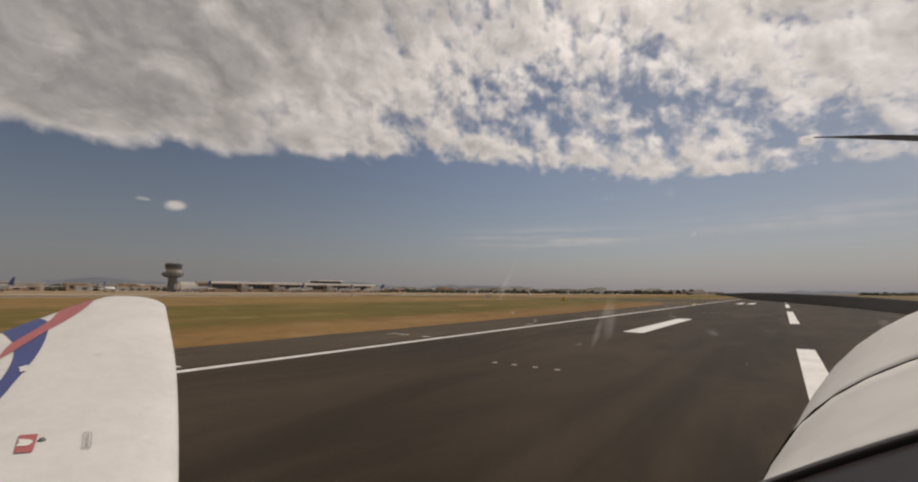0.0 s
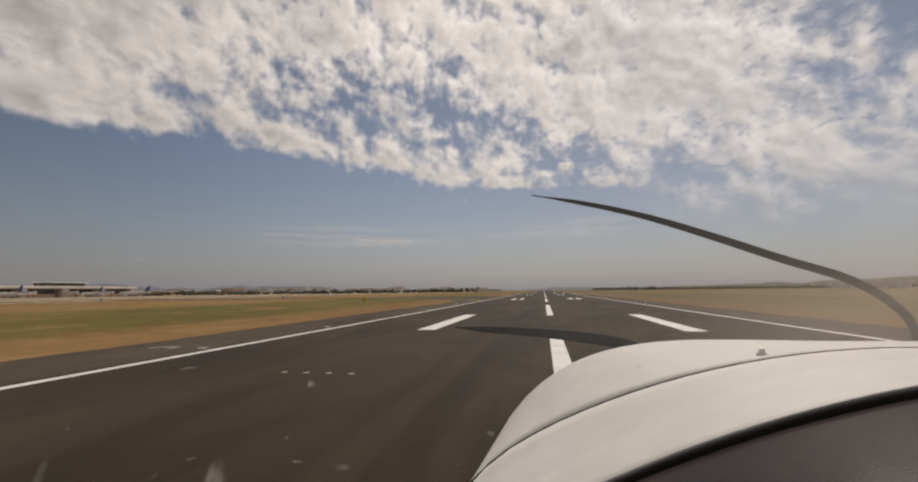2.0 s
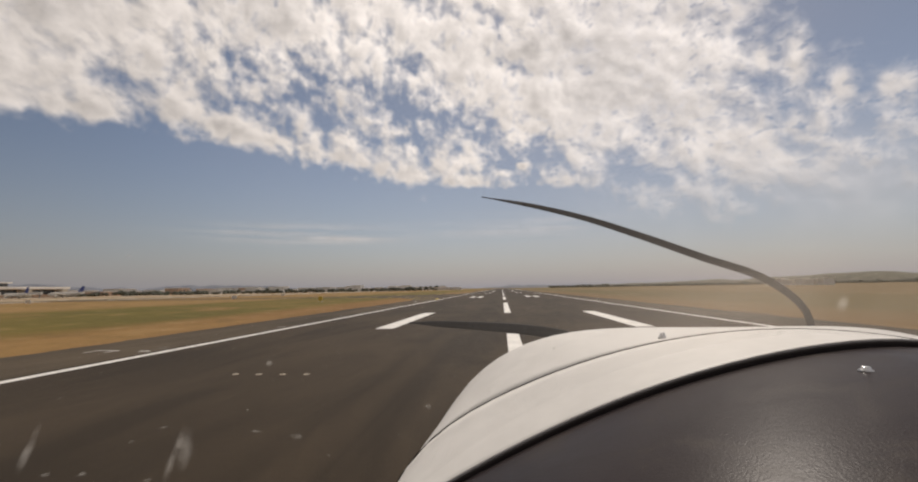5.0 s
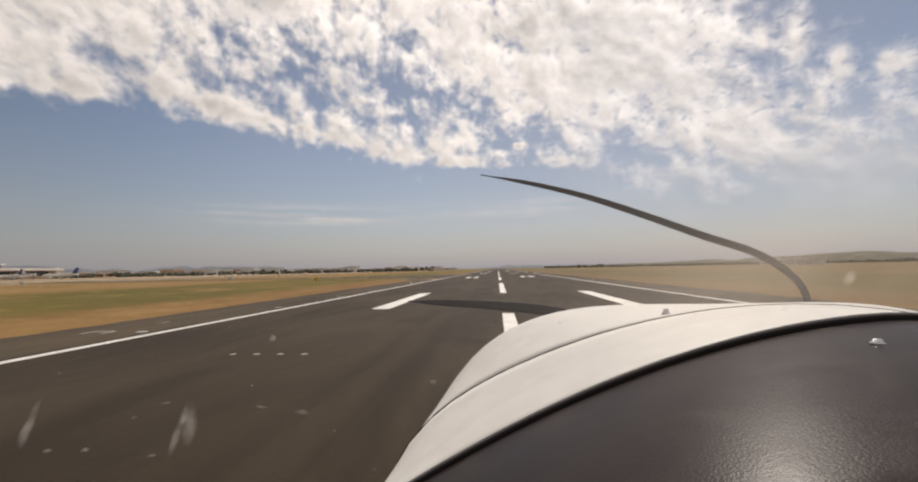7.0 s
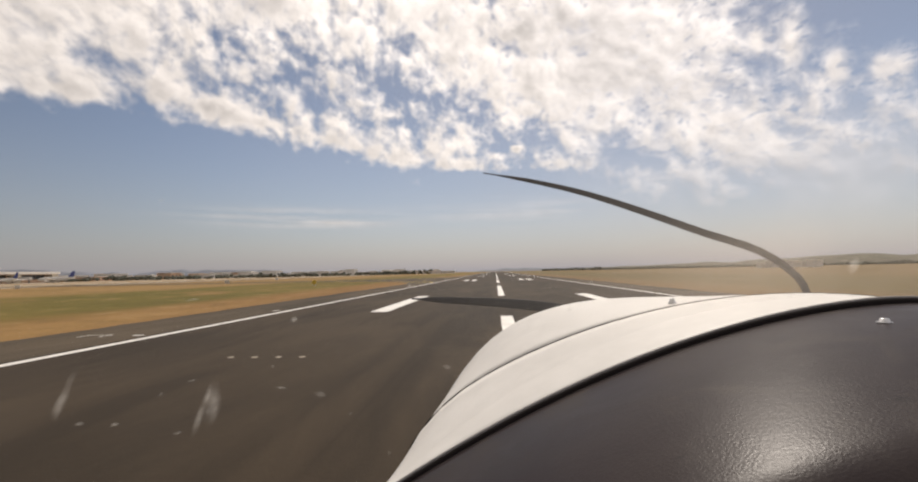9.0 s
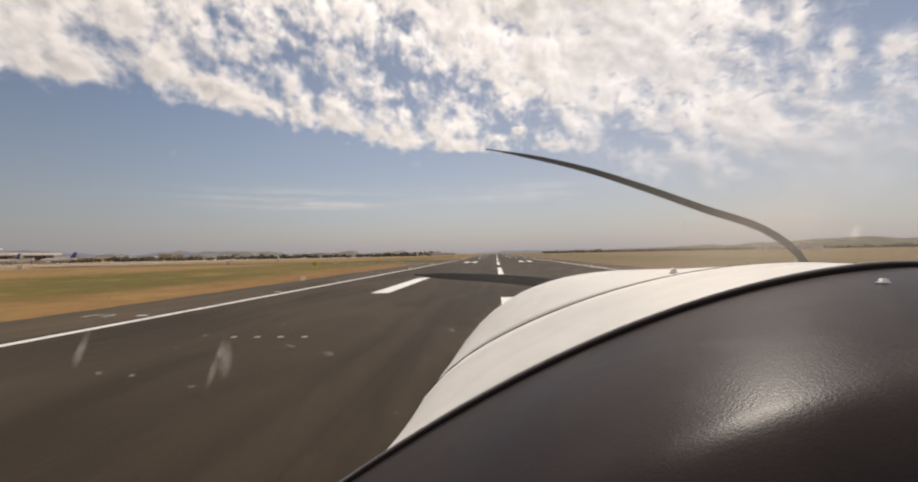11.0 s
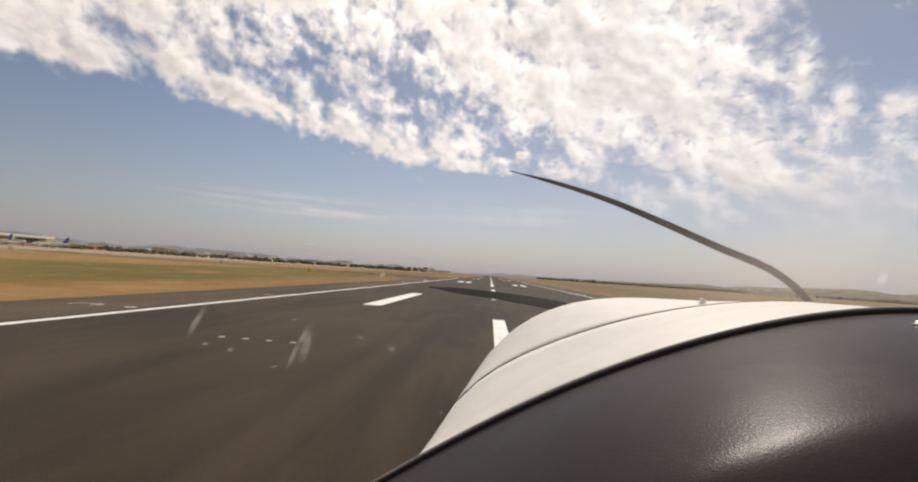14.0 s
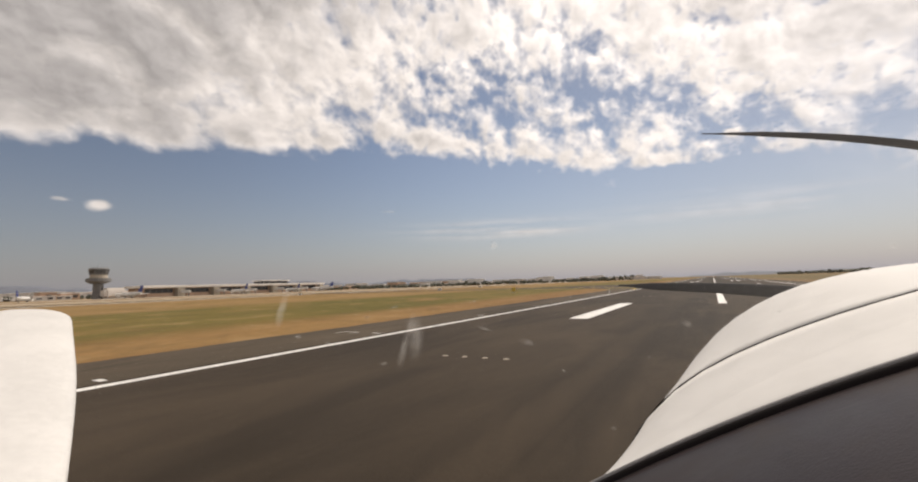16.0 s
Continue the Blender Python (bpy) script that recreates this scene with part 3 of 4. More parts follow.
def scuttle():
    def f(a, b):
        u = (2 * b - 1) * 0.70
        y0, z0 = rim_y(u) + 0.004, rim_z(u) - 0.002
        y0 = min(y0, SEAM - 0.010)
        y = y0 + (SEAM - 0.0017 - y0) * a
        s = a
        return Vector((XC + u, y, z0 * (1 - s) + skin(SEAM, u) * s))
    return grid(bmesh.new(), 8, 44, f)


part("scuttle_panel", thicken(scuttle(), 0.004), MAT["gelcoat"], aircraft, "dusty white painted panel ahead of the windscreen", True)
def tube_along(pts, r, n=8):
    rings = []
    for i, p in enumerate(pts):
        d = (pts[min(i + 1, len(pts) - 1)] - pts[max(i - 1, 0)]).normalized()
        side = d.cross(Vector((0, 0, 1))).normalized()
        up = side.cross(d)
        rings.append([p + side * r * math.cos(2 * math.pi * k / n) + up * r * math.sin(2 * math.pi * k / n) for k in range(n)])
    return ring_loft(bmesh.new(), rings)


part("cowl_joint", tube_along([Vector((XC + u, SEAM, skin(SEAM, u) - 0.0004)) for u in np.linspace(-0.69, 0.69, 60)], 0.0014), MAT["black_trim"], aircraft,
     "dark gap between the cowl panels", True)


def seal():
    """A flat rubber lip along the foot of the windscreen, rounded on both edges."""
    rings = []
    for u in np.linspace(-0.70, 0.70, 70):
        y, z = rim_y(u), rim_z(u)
        rings.append([Vector((XC + u, y + dy, z + dz)) for dy, dz in ((0.003, -0.006), (0.003, 0.0008), (0.0010, 0.0019), (-0.0022, 0.0016), (-0.0040, -0.001), (-0.0048, -0.004), (-0.0068, -0.0088), (-0.004, -0.011))])
    return ring_loft(bmesh.new(), rings)


part("windscreen_edge", tube_along([Vector((XC + u, rim_y(u) + 0.004, rim_z(u) + 0.0014)) for u in np.linspace(-0.70, 0.70, 60)], 0.0022), MAT["edge_grey"], aircraft,
     "thin grey edge of the clear windscreen", True)
part("windscreen_seal", seal(), MAT["black_trim"], aircraft, "black rubber windscreen seal", True)


def dash_top():
    def f(a, b):
        u = (2 * b - 1) * 0.70
        y = rim_y(u) + 0.002 - a * 0.44
        z = 0.003 - 0.553 * abs(u) ** 1.71 * (1 - 0.6 * a * max(0.0, 1 - (abs(u) / 0.52) ** 4))
        return Vector((XC + u, y - 0.006, z - 0.0097 - 0.001 * (1 - math.exp(-9 * a)) - 0.082 * a ** 2.3 - 2.2 * max(0.0, a - 0.54) ** 2))
    return grid(bmesh.new(), 40, 60, f)


dash = part("glareshield", thicken(dash_top(), 0.006), MAT["dash"], aircraft, "dark grained vinyl glareshield", True)


def cap_screw(at, r, h):
    bm = bmesh.new()
    prof = [(r * 1.7, 0.0), (r * 1.75, h * 0.25), (r * 1.1, h * 0.4), (r, h * 0.9), (r * 0.7, h)]
    rings = [[Vector(at) + Vector((rr * math.cos(2 * math.pi * k / 16), rr * math.sin(2 * math.pi * k / 16), z)) for k in range(16)] for rr, z in prof]
    return ring_loft(bm, rings)


part("screw", cap_screw((0.399, 0.424, rim_z(-0.087) - 0.0057), 0.0034, 0.0042), MAT["steel"], aircraft, "small domed steel screw", True)
for y, u in ((0.704, -0.159),):
    part("fastener", cap_screw((axis(y) + u, y, skin(y, u) - 0.001), 0.0036, 0.009), MAT["steel"], aircraft, "", True)

# propeller at rest
HUB = Vector((XC + 0.02, 1.47, -0.32))
propeller = part("propeller", ring_loft(bmesh.new(), [[HUB + Vector((0.055 * math.cos(2 * math.pi * k / 20), dy, 0.055 * math.sin(2 * math.pi * k / 20))) for k in range(20)] for dy in (-0.12, 0.03)]),
                 MAT["steel"], aircraft, "stopped propeller with slender black blades", True)


def smooth_path(pts, n):
    """n + 1 points on a smooth curve through a few given ones."""
    out = []
    for i in range(n + 1):
        q = i / n * (len(pts) - 1)
        k = min(int(q), len(pts) - 2)
        t = q - k
        p0, p1, p2, p3 = pts[max(k - 1, 0)], pts[k], pts[k + 1], pts[min(k + 2, len(pts) - 1)]
        out.append(0.5 * (2 * p1 + (p2 - p0) * t + (2 * p0 - 5 * p1 + 4 * p2 - p3) * t * t + (3 * p1 - p0 - 3 * p2 + p3) * t ** 3))
    return out


def blade(broad, *stations):
    """A slender blade from the hub through (x, z) stations to its tip."""
    rings = []
    n = 34
    pts = smooth_path([HUB] + [Vector((x, HUB.y, z)) for x, z in stations], n)
    for i, p in enumerate(pts):
        t = i / n
        d = (pts[min(i + 1, n)] - pts[max(i - 1, 0)]).normalized()
        across = d.cross(Vector((0, 1, 0))).normalized()
        w = (0.0045 + 0.0055 * math.sin(math.pi * min(1.0, max(0.0, t * 1.25 - 0.2)))) * broad
        if t > 0.92:
            w *= max(0.3, (1 - t) / 0.08)
        tw = 0.6 - 0.4 * t
        e1 = across * math.cos(tw) + Vector((0, 1, 0)) * math.sin(tw)
        e2 = d.cross(e1)
        rings.append([p + e1 * w * math.cos(a) + e2 * w * 0.18 * math.sin(a) for a in np.linspace(0, 2 * math.pi, 13)[:-1]])
    return ring_loft(bmesh.new(), rings)


part("blade", blade(1.2, (0.80, -0.28), (1.00, -0.19), (1.03, -0.10), (1.01, -0.005), (0.90, 0.085), (0.73, 0.150), (0.55, 0.222), (0.37, 0.288), (0.19, 0.338), (0.03, 0.372)), MAT["blade"], propeller, "", True)
part("blade", blade(1.9, (0.40, -0.15), (0.30, -0.095), (0.10, -0.065), (-0.22, -0.045)), MAT["blade"], propeller, "", True)
part("blade", blade(1.6, (0.51, -0.50), (0.53, -0.75), (0.55, -1.0)), MAT["blade"], propeller, "", True)
prof = [(0.080, -0.02), (0.085, 0.04), (0.075, 0.12), (0.05, 0.18), (0.015, 0.21)]
part("spinner", ring_loft(bmesh.new(), [[HUB + Vector((r * math.cos(2 * math.pi * k / 24), dy, r * math.sin(2 * math.pi * k / 24))) for k in range(24)] for r, dy in prof]),
     MAT["gelcoat"], propeller, "white spinner", True)

# left wing
CHORD = 1.2
TIP, ROOT = 4.10, 0.10


def wing_le(s):
    return Vector((-0.041 - s, 0.217 + 0.315 * s - 0.04 * max(0.0, 2.9 - s) ** 1.5, -0.850 + 0.16 * s + 0.034 * max(0.0, s - 2.8)))


def reach(c):
    """The span of the raked, rounded tip at a part of the chord."""
    return max(3.3, 4.28 - 2.5 * max(0.0, c - 0.25) ** 1.35)


def thickness(c):
    return 0.6 * (0.2969 * math.sqrt(max(c, 0)) - 0.126 * c - 0.3516 * c * c + 0.2843 * c ** 3 - 0.1036 * c ** 4)


def wing_point(s, c, side=1, lift=0.0):
    """A point of the wing's skin: s metres out along it, c of the chord back."""
    k, r = 1.0, 0.34
    if s > TIP - r:
        k = math.sqrt(max(0.0, 1 - ((s - TIP + r) / r) ** 2))
    if s > 2.4:
        s2 = 2.4 + (s - 2.4) * (reach(c) - 2.4) / (TIP - 2.4)
    else:
        s2 = s
    le = wing_le(s2)
    p = le + Vector((0, -CHORD * c, -0.06 * c))
    p.z += (side * thickness(c) * 1.05 + 0.02 * math.sin(math.pi * c)) * k ** 0.8 + lift
    if s > TIP - r:
        p.y -= (1 - k) * (0.5 - c) * CHORD * 0.45
    return p


def wing():
    spans = [ROOT + (TIP - 0.34 - ROOT) * i / 16 for i in range(17)] + [TIP - 0.34 + 0.34 * math.sin(math.pi / 2 * i / 8) for i in range(1, 9)]
    chord = [0.5 - 0.5 * math.cos(math.pi * i / 22) for i in range(23)]
    rings = [[wing_point(s, c, 1) for c in chord[::-1]] + [wing_point(s, c, -1) for c in chord[1:-1]] for s in spans]
    return ring_loft(bmesh.new(), rings)


left_wing = part("left_wing", wing(), MAT["gelcoat"], aircraft, "white painted wing with rounded tip", True)


def wing_patch(edge_a, edge_b, n=24, m=4, lift=0.003):
    """A film on the wing between two lines given as functions of 0..1 returning (span, chord)."""
    def f(a, b):
        (s0, c0), (s1, c1) = edge_a(a), edge_b(a)
        return wing_point(s0 + (s1 - s0) * b, c0 + (c1 - c0) * b, 1, lift)
    return grid(bmesh.new(), n, m, f)


def line(*pts):
    """A smooth line through a few (span, chord) points."""
    def f(a):
        q = a * (len(pts) - 1)
        i = min(int(q), len(pts) - 2)
        t = q - i
        p0, p1, p2, p3 = pts[max(i - 1, 0)], pts[i], pts[i + 1], pts[min(i + 2, len(pts) - 1)]
        return tuple(0.5 * (2 * b + (c - a0) * t + (2 * a0 - 5 * b + 4 * c - d) * t * t + (3 * b - a0 - 3 * c + d) * t ** 3) for a0, b, c, d in zip(p0, p1, p2, p3))
    return f


part("blue_stripe", wing_patch(line((3.95, 0.585), (3.64, 0.525), (3.24, 0.491), (2.855, 0.481), (2.50, 0.481), (2.25, 0.481), (1.9, 0.50)),
                               line((3.95, 0.66), (3.80, 0.655), (3.28, 0.584), (2.905, 0.545), (2.60, 0.525), (2.49, 0.53), (2.1, 0.55)), 40, 5), MAT["blue"], left_wing, "deep blue swoosh film")
part("red_stripe", wing_patch(line((4.05, 0.385), (4.01, 0.47), (3.98, 0.506), (3.65, 0.515), (3.30, 0.589), (3.005, 0.594), (2.6, 0.63)),
                              line((4.04, 0.360), (3.65, 0.417), (3.356, 0.501), (3.206, 0.535), (3.075, 0.565), (2.965, 0.589), (2.6, 0.628)), 40, 5, 0.005), MAT["red"], left_wing, "faded red swoosh film")
part("film_chip", wing_patch(line((2.694, 0.506), (2.65, 0.495), (2.604, 0.490)), line((2.704, 0.482), (2.66, 0.478), (2.60, 0.470)), 6, 2, 0.006), MAT["gelcoat"], left_wing, "white chip torn from the blue film")
part("tip_mark", wing_patch(line((3.90, 0.545), (3.84, 0.53)), line((3.89, 0.54), (3.83, 0.525)), 4, 1, 0.005), MAT["tower_grey"], left_wing, "short dark scuff near the tip")
part("warning_placard", wing_patch(line((1.911, 0.368), (1.791, 0.354)), line((1.891, 0.329), (1.771, 0.319)), 5, 3), MAT["red"], left_wing, "small torn red placard")
part("placard_patch", wing_patch(line((1.880, 0.364), (1.855, 0.358), (1.83, 0.359)), line((1.858, 0.340), (1.84, 0.330), (1.815, 0.334)), 6, 2, 0.005), MAT["paint"], left_wing, "pale torn patch in the placard")
part("fuel_drain", cap_screw(wing_point(1.841, 0.314), 0.006, 0.008), MAT["tower_grey"], left_wing, "small dark fuel vent", True)
part("scratch", wing_patch(line((2.684, 0.30), (2.664, 0.27)), line((2.680, 0.30), (2.660, 0.27)), 3, 1), MAT["tower_grey"], left_wing, "fine scratch in the gelcoat")


def label_at(a, b):
    """A point of the printed label, a along its length and b across it."""
    return 1.831 - 0.110 * a - 0.010 * b, 0.231 - 0.010 * a - 0.019 * b


def label_box(a0, a1, b0, b1):
    part("label_line", wing_patch(line(label_at(a0, b0), label_at(a1, b0)), line(label_at(a0, b1), label_at(a1, b1)), 3, 1, 0.004), MAT["tower_grey"], left_wing, "thin grey print line")


for a0, a1, b0, b1 in ((0, 1, 0, 0.06), (0, 1, 0.94, 1), (0, 0.03, 0, 1), (0.97, 1, 0, 1)):
    label_box(a0, a1, b0, b1)
for a in (0.14, 0.24, 0.38, 0.50, 0.62, 0.76, 0.86):
    label_box(a, a + 0.05, 0.32, 0.68)

# lower fuselage shell round the cockpit
def hull():
    rings = []
    for y, w, zt, zb in ((1.3, 0.34, -0.35, -0.85), (1.0, 0.62, -0.42, -1.15), (0.5, 0.74, -0.50, -1.38), (0.0, 0.86, -0.56, -1.46), (-0.6, 0.86, -0.56, -1.42), (-1.4, 0.70, -0.50, -1.20)):
        cx = axis(y) if y > SEAM else XC
        rings.append([Vector((cx + w * c, y, zt)) for c in (-1.0,)] + [Vector((cx + w * math.cos(a), y, zt + (zb - zt) * math.sin(a) ** 0.6)) for a in np.linspace(math.pi * 0.98, math.pi * 0.02, 15)] + [Vector((cx + w, y, zt))])
    return ring_loft(bmesh.new(), rings, closed=False, caps=False)


part("fuselage_shell", thicken(hull(), 0.01), MAT["gelcoat"], aircraft, "white lower fuselage", True)


# fixed undercarriage, on which the aircraft stands
def tyre(at, r, w, n=28):
    c = Vector(at)
    prof = [(-w * 0.5, r * 0.55), (-w * 0.5, r * 0.85), (-w * 0.3, r * 0.98), (0.0, r), (w * 0.3, r * 0.98), (w * 0.5, r * 0.85), (w * 0.5, r * 0.55)]
    return ring_loft(bmesh.new(), [[c + Vector((dx, rr * math.cos(2 * math.pi * k / n), rr * math.sin(2 * math.pi * k / n))) for k in range(n)] for dx, rr in prof])


def rim_disc(at, r, w, n=20):
    c = Vector(at)
    return ring_loft(bmesh.new(), [[c + Vector((dx, rr * math.cos(2 * math.pi * k / n), rr * math.sin(2 * math.pi * k / n))) for k in range(n)] for dx, rr in ((-w * 0.45, r * 0.2), (-w * 0.5, r), (w * 0.5, r), (w * 0.45, r * 0.2))])


GROUND = 0.02 - BASE.z
for name, at, foot, r in (("main_gear", (XC - 0.45, -0.45, -1.40), (XC - 1.02, -0.45), 0.20), ("main_gear", (XC + 0.45, -0.45, -1.40), (XC + 1.02, -0.45), 0.20),
                          ("nose_gear", (XC, 0.80, -1.18), (XC, 0.98), 0.17)):
    hubc = Vector((*foot, GROUND + r))
    leg = part(name, tube_along([Vector(at), Vector(at).lerp(hubc, 0.5) + Vector((0, 0, 0.03)), hubc], 0.035, 12), MAT["gelcoat"], aircraft, "white sprung undercarriage leg", True)
    part("tyre", tyre(hubc, r, 0.13), MAT["black_trim"], leg, "black rubber tyre", True)
    part("wheel_rim", rim_disc(hubc, r * 0.56, 0.10), MAT["steel"], leg, "", True)


# the clear canopy, with dried specks and smears on it
CAN_C, CAN_R = Vector((XC, 0.02, -0.32)), Vector((0.86, 0.66, 0.72))


EYE = Vector((0.079, 0.017, 0.059))


def canopy_hit(az, el, lift=0.0):
    """Where a ray from the pilot's eye meets the canopy."""
    d = Vector((math.sin(radians(az)) * math.cos(radians(el)), math.cos(radians(az)) * math.cos(radians(el)), math.sin(radians(el))))
    o = EYE - CAN_C
    oo, dd = [Vector([v[i] / CAN_R[i] for i in range(3)]) for v in (o, d)]
    a, b, c = dd.dot(dd), 2 * oo.dot(dd), oo.dot(oo) - 1
    t = (-b + math.sqrt(b * b - 4 * a * c)) / (2 * a)
    return EYE + d * (t + lift)


canopy = part("canopy", grid(bmesh.new(), 40, 18, lambda u, v: canopy_hit(-100 + 190 * u, -30 + 95 * v)), MAT["canopy"], aircraft, "clear dusty plastic canopy", True)
canopy.visible_shadow = False


def smear(az, el, w, h, lean, seed):
    bm = bmesh.new()
    film = bm.verts.layers.float.new("fade")
    n = 14
    ring = []
    for i in range(n):
        a = 2 * math.pi * i / n
        r = 1 + 0.45 * noise.noise(Vector((math.cos(a) * 1.4, math.sin(a) * 1.4, seed)))
        u, v = w * r * math.cos(a), h * r * math.sin(a)
        c, s = math.cos(radians(lean)), math.sin(radians(lean))
        ring.append(bm.verts.new(canopy_hit(az + u * c - v * s, el + u * s + v * c, -0.002)))
    mid = bm.verts.new(canopy_hit(az, el, -0.002))
    mid[film] = 1.0
    for i in range(n):
        bm.faces.new((mid, ring[i], ring[(i + 1) % n]))
    ob = part("dried_smear", bm, MAT["smear"], canopy, "pale dried speck")
    ob.visible_shadow = False


for k, (az, el, w, h, lean) in enumerate(((-27.8, -7.7, 0.6, 0.45, 30), (-8.6, -14.0, 0.75, 0.35, -15), (-24.6, -16.3, 1.1, 0.35, -12), (-29.1, -15.2, 0.8, 0.25, -12), (-38.3, -13.4, 0.6,
                                          0.16, 5), (-41.1, -14.3, 0.35, 0.2, 0), (-44.9, -16.4, 0.5, 0.2, 0), (-18.8, -14.2, 0.15, 0.1, 0), (-36.3, -15.9, 1, 2.2, -8), (-37.2, -16.3, 0.5,
                                          3.4, -18), (-48.9, -13.2, 0.5, 2.6, -18), (-5.2, -12.2, 0.2, 0.15, 0), (7.6, -7.0, 0.3, 0.3, 0), (-30.1, -12.8, 0.3, 0.15, 0), (-39.5, -18.2, 0.5,
                                          0.2, 0), (36.5, -1.6, 0.6, 1.1, -15), (31.5, -4.5, 0.3, 1, -40), (21.0, -0.5, 0.2, 0.25, 0), (-47.0, -9.1, 0.2, 0.15, 0), (-38.7, -5.1, 1, 0.12, 3),
                                          (-20.9, -18.7, 0.3, 0.15, 0), (-12.3, -17.1, 0.25, 0.12, 0), (-0.7, -12.5, 0.2, 0.15, 0), (-42.2, 5.2, 0.4, 0.15, 20), (-47.6, -15.8, 0.4, 0.25, 0),
                                          (-16.0, -23.2, 0.5, 0.2, 10))):
    smear(az, el, w, h, lean, k * 3.1)


# ---- the airport and the land beyond ----
def terminal():
    e = base("terminal_building", (-520, 235, 0), "long low airport terminal with pale roof and dark recessed bays", "building")
    L = 245.0
    part("wall", boxed(-28, -2.5, 0, L, 0, 9.6), MAT["wall_tan"], e, "tan rendered wall")
    part("roof", boxed(-31, 4, -3, L + 3, 9.8, 12.4, bevel=0.4), MAT["roof_white"], e, "pale metal roof edge")
    part("soffit", boxed(-2.4, 3.4, 0, L, 9.2, 9.7), MAT["wall_tan"], e, "tan soffit under the roof")
    for i in range(6):
        y = 3 + i * 40.5
        part("window", boxed(-2.4, -1.9, y + 1, y + 29, 4.2, 9.0), MAT["glass_dark"], e, "dark recessed glazing")
        part("service_wall", boxed(-2.4, 1.2, y + 2, y + 27, 0, 3.6, bevel=0.1), MAT["wall_tan"], e)
        part("pier", boxed(-2.4, 5.5, y + 31, y + 38.5, 0, 9.7, bevel=0.2), MAT["concrete"], e, "pale concrete stair block")
        part("boarding_bridge", boxed(5.5, 21, y + 33.5, y + 36.5, 3.6, 6.6, bevel=0.3), MAT["wall_white"], e, "pale boarding bridge")
        part("bridge_leg", boxed(18.5, 19.3, y + 34.5, y + 35.5, 0, 3.7), MAT["tower_grey"], e)
        for k in range(4):
            part("mullion", boxed(-1.9, -1.5, y + 6 + k * 6, y + 6.5 + k * 6, 4.2, 9.0), MAT["tower_grey"], e)
    part("upper_wall", boxed(-24, -6, 148, 188, 12.4, 16.0), MAT["glass_dark"], e, "dark glazed upper floor")
    part("upper_roof", boxed(-26, -4, 145, 191, 16.0, 17.2, bevel=0.3), MAT["roof_white"], e, "pale flat upper roof")
    part("annex", boxed(-20, -4, -30, -10, 0, 11.0, bevel=2.5), MAT["roof_white"], e, "white rounded annex")


def control_tower():
    e = base("control_tower", (-540, 205, 0), "grey concrete airport control tower with dark glazed cabin", "tower")

    def drum(r0, r1, z0, z1, n=16):
        return ring_loft(bmesh.new(), [[Vector((r * math.cos(2 * math.pi * k / n), r * math.sin(2 * math.pi * k / n), z)) for k in range(n)] for r, z in ((r0, z0), (r1, z1))])
    part("shaft", drum(5.0, 4.2, 0, 16.5), MAT["tower_grey"], e, "grey concrete shaft")
    part("lower_gallery", drum(6.0, 10.6, 15.5, 18.0), MAT["tower_grey"], e, "grey flared lower gallery")
    part("gallery_wall", drum(10.6, 10.2, 18.0, 21.0), MAT["tower_grey"], e, "grey gallery parapet")
    part("neck", drum(7.4, 7.0, 21.0, 24.5), MAT["concrete"], e, "paler neck below the cabin")
    part("cabin_base", drum(7.2, 8.0, 24.5, 26.0), MAT["tower_grey"], e)
    part("cabin", drum(7.8, 8.6, 26.0, 30.0), MAT["glass_dark"], e, "dark glazed control cabin")
    for k in range(8):
        a = 2 * math.pi * k / 8
        part("cabin_post", boxed(8.15 * math.cos(a) - 0.15, 8.15 * math.cos(a) + 0.15, 8.15 * math.sin(a) - 0.15, 8.15 * math.sin(a) + 0.15, 26.0, 30.0), MAT["tower_grey"], e)
    part("roof", drum(8.9, 7.0, 30.0, 31.6), MAT["tower_grey"], e, "flat cabin roof")
    part("mast", drum(0.3, 0.15, 31.6, 37.0, 8), MAT["steel"], e, "thin aerial mast")

terminal()
control_tower()


